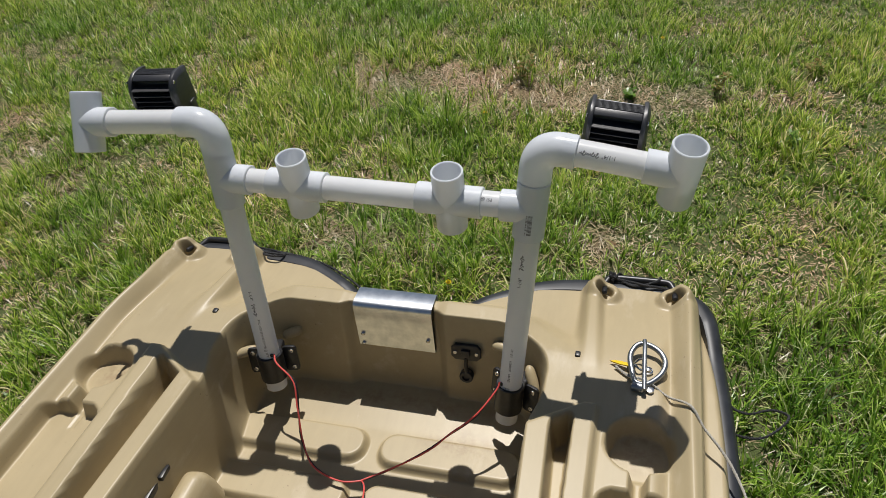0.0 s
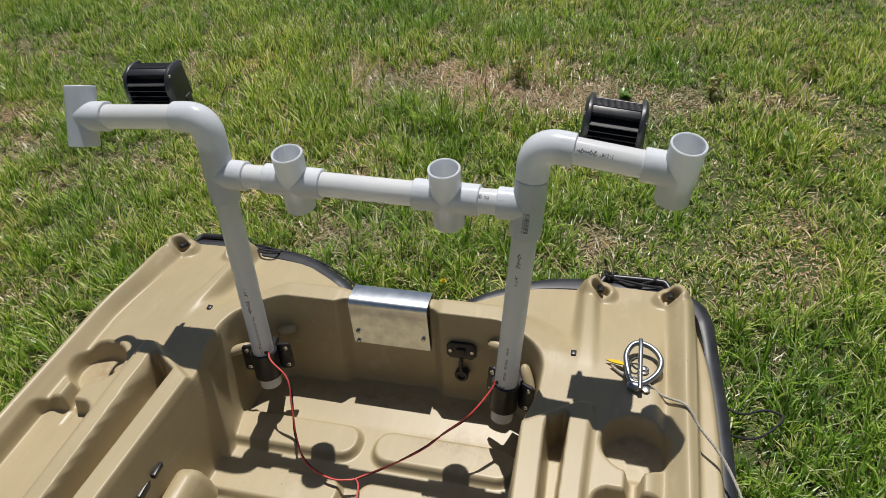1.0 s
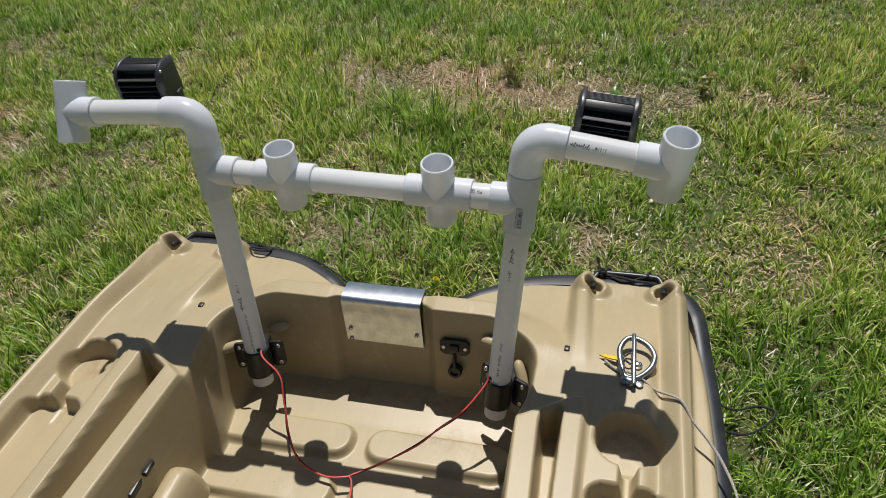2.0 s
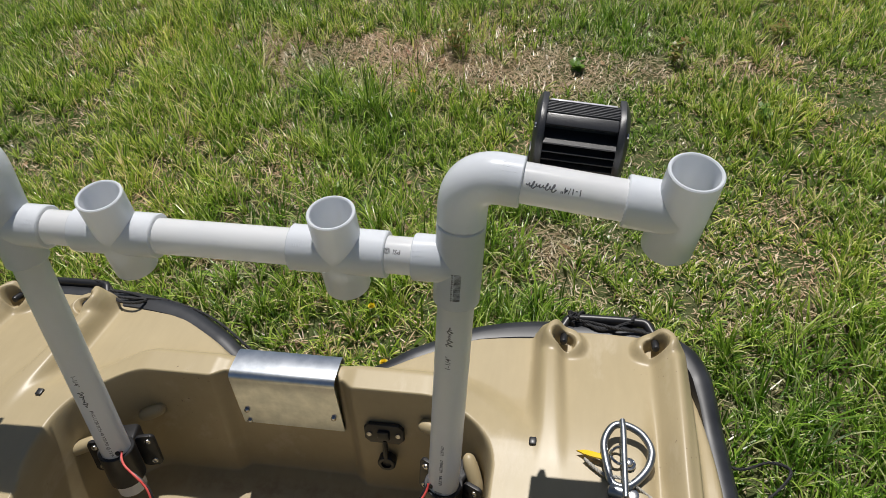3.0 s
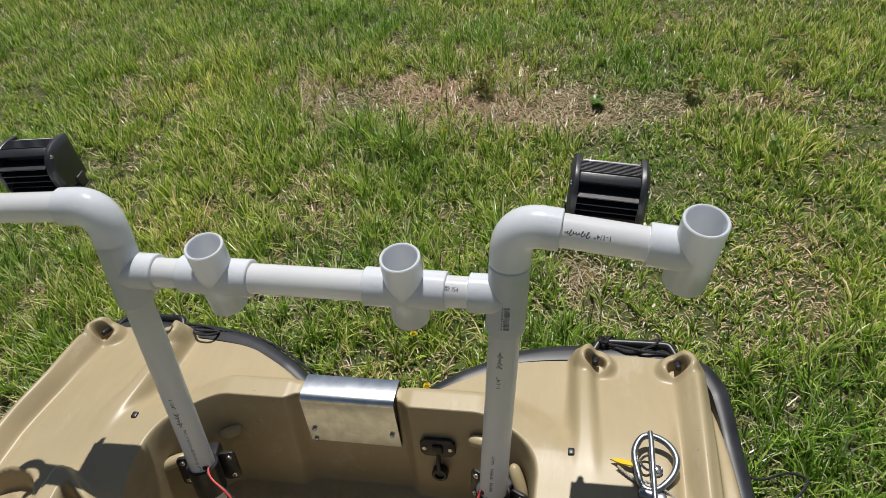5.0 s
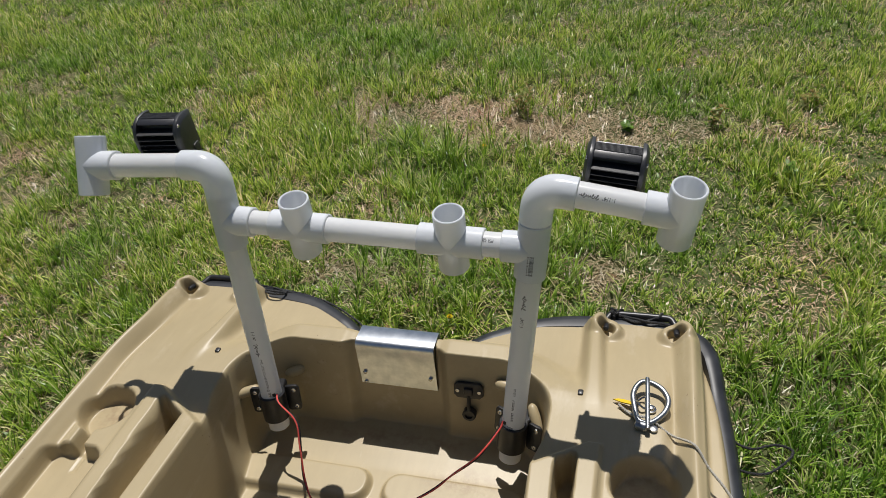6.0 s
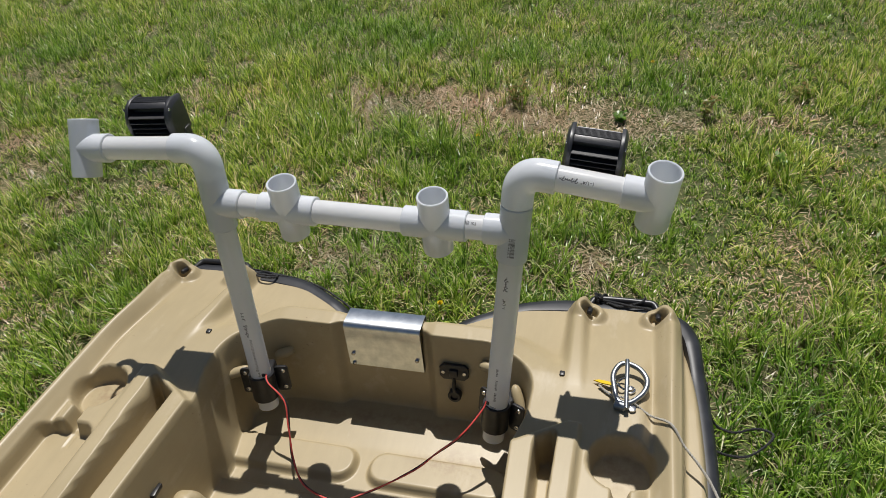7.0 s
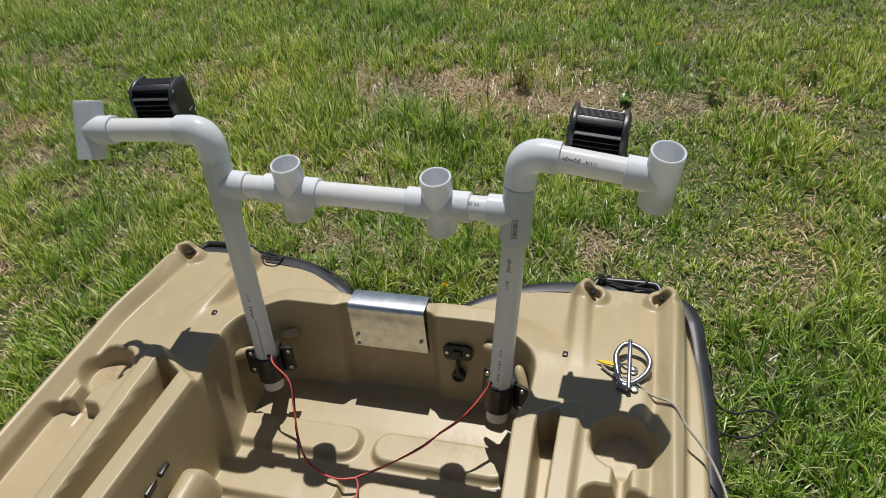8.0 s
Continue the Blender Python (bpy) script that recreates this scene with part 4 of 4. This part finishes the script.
# red and black lead wires from both uprights, meeting on the floor
wires = thing("lamp_wires", (0.013, 0.643, 0.29), "red and black lamp wires hanging from both uprights", "wire")
WA = spline([LU0 + lu * 0.094 + Vector((0.019, -0.012, 0)), LU0 + lu * 0.094 + Vector((0.030, -0.030, -0.004)), (-0.152, 0.765, 0.395), (-0.140, 0.735, 0.352), (-0.128, 0.70, 0.302), (-0.088, 0.655, 0.290), (-0.03, 0.635, 0.288), (0.013, 0.643, 0.288)], 8)
WB = spline([RU0 + ru * 0.100 + Vector((-0.019, -0.012, 0)), RU0 + ru * 0.094 + Vector((-0.026, -0.026, -0.006)), (0.212, 0.752, 0.385), (0.165, 0.728, 0.350), (0.128, 0.705, 0.325), (0.066, 0.675, 0.296), (0.013, 0.643, 0.288)], 8)
WC = spline([(0.013, 0.643, 0.288), (0.020, 0.632, 0.286), (0.030, 0.60, 0.286), (0.036, 0.54, 0.290)], 8)
for nm, path, off, mt in (("red_lead", WA, 0.0016, M_RED), ("black_lead", WA, -0.0016, M_BWIRE), ("red_lead", WB, 0.0016, M_RED), ("black_lead", WB, -0.0016, M_BWIRE), ("red_lead", WC, 0.0016, M_RED), ("black_lead", WC, -0.0016, M_BWIRE)):
    bm = bmesh.new()
    n = len(path)
    sweep(bm, [p + Vector((off * math.sin(1.2 * math.sin(i * 0.25)), -off * 0.7 * math.cos(1.2 * math.sin(i * 0.25)), off * 0.7 * math.cos(1.2 * math.sin(i * 0.25)))) for i, p in enumerate(path)], 0.0017, 8)
    put(part(nm, bm, mt, wires, "red wire" if mt is M_RED else "black wire"), wires.location)
for p in (LU0 + lu * 0.094 + Vector((0.014, -0.016, 0)), RU0 + ru * 0.100 + Vector((-0.014, -0.016, 0))):
    bm = bmesh.new()
    lathe(bm, p, (0, -1, 0.1), [(-0.002, 0.004), (0.001, 0.004), (0.0015, 0.003)], 12, True)
    put(part("grommet", bm, M_BLACK, wires), wires.location)

# small dark slots with a strap end, one on each pontoon
for sx in (-1, 1):
    bm = bmesh.new()
    x, y = (0.384 if sx > 0 else -0.353), 0.863
    box(bm, (0.010, 0.012, 0.006), Matrix.Translation((x, y, deck_z(x, y) + 0.001)), 0.002)
    tagged(part("strap_stub", bm, M_BLACK), "black strap end poking out of the deck", "strap", "strap ends")

# steel snap hook with pin, ring and yellow tag, lying on the pontoon
DZ = deck_z(0.50, 0.86)
hook = thing("snap_hook", (0.50, 0.842, DZ), "galvanised steel snap hook with yellow tag lying on the deck", "hook")
bm = bmesh.new()
pear = spline([(0.481, 0.848, DZ + 0.010), (0.476, 0.880, DZ + 0.016), (0.486, 0.903, DZ + 0.020), (0.502, 0.908, DZ + 0.020), (0.524, 0.898, DZ + 0.017), (0.536, 0.877, DZ + 0.013),
               (0.531, 0.853, DZ + 0.009), (0.514, 0.831, DZ + 0.008), (0.500, 0.824, DZ + 0.008), (0.487, 0.829, DZ + 0.008)], 6, True)
pear.append(pear[0])
sweep(bm, pear, 0.0050, 12)
put(part("hook_loop", bm, M_GALV, hook), (0.50, 0.86, DZ))
bm = bmesh.new()
sweep(bm, [(0.4985, 0.910, DZ + 0.027), (0.4995, 0.895, DZ + 0.029), (0.501, 0.85, DZ + 0.024), (0.503, 0.806, DZ + 0.016)], 0.0040, 12)
put(part("gate_pin", bm, M_GALV, hook), (0.50, 0.86, DZ))
bm = bmesh.new()
lathe(bm, (0.488, 0.818, DZ + 0.008), (0.9, -0.25, 0.1), [(-0.006, 0.006), (-0.004, 0.0085), (0.014, 0.0085), (0.016, 0.006)], 16, True)
put(part("swivel", bm, M_GALV, hook), (0.50, 0.86, DZ))
bm = bmesh.new()
small = spline([(0.494 + 0.010 * math.cos(a), 0.868 + 0.012 * math.sin(a), DZ + 0.010 + 0.004 * math.sin(2 * a)) for a in [k * math.pi / 4 for k in range(8)]], 4, True)
small.append(small[0])
sweep(bm, small, 0.0020, 8)
put(part("split_ring", bm, M_STEEL, hook), (0.50, 0.86, DZ))
bm = bmesh.new()
lathe(bm, (0.508, 0.860, DZ + 0.002), (0, 0, 1), [(0, 0.009), (0.003, 0.009), (0.004, 0.006), (0.008, 0.005), (0.009, 0.002)], 16, True)
put(part("deck_eye", bm, M_STEEL, hook), (0.50, 0.86, DZ))
bm = bmesh.new()
lathe(bm, (0.513, 0.816, DZ + 0.004), (0, 0, 1), [(0, 0.007), (0.003, 0.007), (0.004, 0.004)], 14, True)
put(part("cord_stop", bm, M_STEEL, hook), (0.50, 0.86, DZ))
bm = bmesh.new()
tagm = frame_of((0.460, 0.866, DZ + 0.008), (1, -0.28, 0.15), (0, 0.2, 1))
extrude_outline(bm, [(-0.019, -0.001), (-0.010, 0.004), (0.0, 0.0045), (0.018, 0.0045), (0.018, -0.0045), (0.0, -0.0045), (-0.010, -0.003)], 0.0022, tagm, 0.0006)
put(part("tag", bm, M_YELLOW, hook, "yellow plastic tag"), (0.50, 0.86, DZ))

# grey cord from the hook over the side ridge
def on_deck(x, y, h):
    return (x, y, deck_z(x, y) + h)


cord("grey_cord", [on_deck(0.452, 0.842, 0.006), on_deck(0.476, 0.823, 0.005), on_deck(0.505, 0.814, 0.010), on_deck(0.542, 0.797, 0.005), on_deck(0.577, 0.763, 0.005), on_deck(0.600, 0.735, 0.010),
                   (0.628, 0.705, 0.452), (0.650, 0.672, 0.440), (0.668, 0.62, 0.430), (0.680, 0.55, 0.39)], 0.0025, M_GREYROPE, "grey braided cord trailing from the hook over the gunwale", "cord", 10, 3)

# black cord knotted on the handles
kn = (0.430, 1.126, 0.422)
ball = [(kn[0] + 0.011 * math.cos(k * 2.4) * (0.6 + 0.4 * math.sin(k * 1.3)), kn[1] + 0.010 * math.sin(k * 2.4), kn[2] + 0.011 * math.sin(k * 1.7)) for k in range(16)]
cord("tie_rope", ball + [(0.440, 1.138, 0.425), (0.446, 1.144, 0.417), (0.447, 1.134, 0.407), (0.446, 1.120, 0.417), (0.455, 1.115, 0.423), (0.470, 1.108, 0.422), (0.488, 1.110, 0.423), (0.507, 1.119, 0.425), (0.520, 1.126, 0.426),
                        (0.525, 1.140, 0.424), (0.527, 1.142, 0.413), (0.528, 1.128, 0.408)], 0.0028, M_ROPE, "black braided cord knotted on the carrying handle", "cord", 6, 3, "cords on the handles")
cord("tie_rope", [(0.432, 1.128, 0.425), (0.440, 1.121, 0.425), (0.458, 1.120, 0.423), (0.478, 1.113, 0.426), (0.500, 1.107, 0.427), (0.522, 1.109, 0.424), (0.545, 1.105, 0.423), (0.556, 1.100, 0.425), (0.568, 1.097, 0.419), (0.566, 1.107, 0.407)], 0.0028, M_ROPE, "black braided cord slung between the carrying handle's ends", "cord", 6, 3, "cords on the handles")
cord("tie_rope", [(-0.432, 1.138, 0.418), (-0.420, 1.132, 0.426), (-0.400, 1.128, 0.418), (-0.376, 1.108, 0.423), (-0.352, 1.085, 0.430), (-0.322, 1.082, 0.431), (-0.312, 1.100, 0.420), (-0.34, 1.112, 0.420), (-0.385, 1.108, 0.428),
                    (-0.35, 1.098, 0.424), (-0.29, 1.108, 0.416), (-0.24, 1.100, 0.413), (-0.19, 1.082, 0.413), (-0.145, 1.058, 0.411), (-0.105, 1.030, 0.411), (-0.06, 1.018, 0.36), (-0.03, 1.05, 0.20), (0.01, 1.09, 0.06)],
     0.0030, M_ROPE, "black braided cord trailing from the handle along the gunwale", "cord", 6, 3, "cords on the handles")
cord("black_cable", [(0.05, 1.06, 0.0), (0.037, 1.090, 0.12), (0.028, 1.125, 0.185), (0.046, 1.142, 0.205), (0.077, 1.137, 0.20), (0.105, 1.116, 0.17), (0.135, 1.09, 0.05), (0.14, 1.09, 0.0)], 0.0035, M_ROPE, "black cable looping out of the grass behind the transom", "cable", 6)
cord("tie_rope", [(0.675, 1.13, 0.20), (0.70, 1.12, 0.09), (0.745, 1.105, 0.072), (0.80, 1.128, 0.068), (0.835, 1.118, 0.068), (0.822, 1.088, 0.068), (0.777, 1.045, 0.07), (0.735, 1.04, 0.07), (0.70, 1.06, 0.06)], 0.0035, M_ROPE, "black braided cord lying in the grass beside the boat", "cord", 6, 3)

# seat hinge corner in the well, with a moulded hump
bm = bmesh.new()
box(bm, (0.014, 0.075, 0.016), frame_of((-0.300, 0.500, 0.400), (1, 0.1, 0), (0, 0.1, 1)), 0.003)
box(bm, (0.010, 0.030, 0.010), frame_of((-0.291, 0.520, 0.408), (1, 0.1, 0), (0, 0.1, 1)), 0.002)
tagged(part("seat_latch", bm, M_BLACK), "black metal seat latch on the side wall", "latch")
bm = bmesh.new()
for k, (dz, w, l) in enumerate(((0, 0.034, 0.075), (0.03, 0.031, 0.070), (0.06, 0.026, 0.062), (0.078, 0.018, 0.05), (0.084, 0.008, 0.036))):
    lp = [bm.verts.new((-0.262 + x, 0.505 + y, 0.29 + dz)) for x, y in rounded(2 * w, 2 * l, w * 0.8, 4)]
    if k:
        bridge(bm, pv, lp)
    pv = lp
bm.faces.new(pv)
bmesh.ops.recalc_face_normals(bm, faces=bm.faces)
part("moulded_hump", bm, M_HULL, boat)


# ---- weeds and flowers ----
def dandelion(x, y, h, seed):
    rnd = random.Random(seed)
    z0 = ground_z(x, y)
    d = thing("dandelion", (x, y, z0), "yellow dandelion flower in the grass", "flower", "dandelions in the lawn")
    bm = bmesh.new()
    top = Vector((rnd.uniform(-0.008, 0.008), rnd.uniform(-0.008, 0.008), h))
    sweep(bm, [(0, 0, 0), top * 0.5 + Vector((0.002, 0, 0)), top], 0.0012, 6)
    part("stem", bm, M_WEED, d)
    bm = bmesh.new()
    for layer in range(3):
        for k in range(14):
            a = 2 * math.pi * k / 14 + layer * 0.2
            L, up = 0.0085 - layer * 0.002, 0.002 + layer * 0.0025
            ca, sa = math.cos(a), math.sin(a)
            w = 0.0016
            bm.faces.new([bm.verts.new(top + Vector(p)) for p in ((-sa * w, ca * w, 0.001), (ca * L - sa * w, sa * L + ca * w, up), (ca * L * 1.06, sa * L * 1.06, up), (ca * L + sa * w, sa * L - ca * w, up), (sa * w, -ca * w, 0.001))])
    part("flower_head", bm, M_PETAL, d, "yellow petals")


for k, (x, y, h) in enumerate(((0.51, 3.11, 0.07), (0.027, 1.303, 0.05), (0.098, 1.308, 0.05), (0.021, 1.232, 0.05), (0.045, 1.215, 0.045), (-0.134, 2.453, 0.045), (-0.05, 1.47, 0.04))):
    dandelion(x, y, h, 40 + k)


def sapling(x, y, h, n, seed, mat, label):
    """A small upright weed: thin stems with many little leaves."""
    rnd = random.Random(seed)
    z0 = ground_z(x, y)
    w = thing("weed", (x, y, z0), label, "weed", "weeds standing in the lawn")
    bs, bl = bmesh.new(), bmesh.new()
    for k in range(n):
        a = rnd.uniform(0, 6.28)
        sp = rnd.uniform(0.15, 0.55)
        tip = Vector((math.cos(a) * sp * h, math.sin(a) * sp * h, h * rnd.uniform(0.6, 1.0)))
        sweep(bs, [(0, 0, 0), tip * 0.5 + Vector((0, 0, 0.01)), tip], [0.0016, 0.0013, 0.0007], 5)
        for j in range(13):
            t = rnd.uniform(0.25, 1.0)
            p = tip * t
            b = rnd.uniform(0, 6.28)
            L, wd = rnd.uniform(0.014, 0.028), rnd.uniform(0.005, 0.009)
            d = Vector((math.cos(b), math.sin(b), rnd.uniform(-0.2, 0.7))).normalized()
            s = d.cross(Vector((0, 0, 1))).normalized()
            bl.faces.new([bl.verts.new(q) for q in (p, p + d * L * 0.5 + s * wd, p + d * L, p + d * L * 0.5 - s * wd)])
    part("stems", bs, M_WEED, w)
    part("leaves", bl, mat, w)


sapling(-0.055, 2.80, 0.15, 9, 3, M_REDLEAF, "small reddish-green weed on the worn patch")
sapling(0.72, 2.74, 0.10, 5, 4, M_REDLEAF, "small reddish-green weed on the worn patch")
sapling(1.10, 2.93, 0.08, 4, 5, M_REDLEAF, "small reddish weed in the grass")
sapling(0.40, 2.68, 0.05, 6, 6, M_WEED, "small bright green weed on the worn patch")
sapling(0.98, 2.38, 0.07, 5, 7, M_WEED, "small bright green weed in the grass")
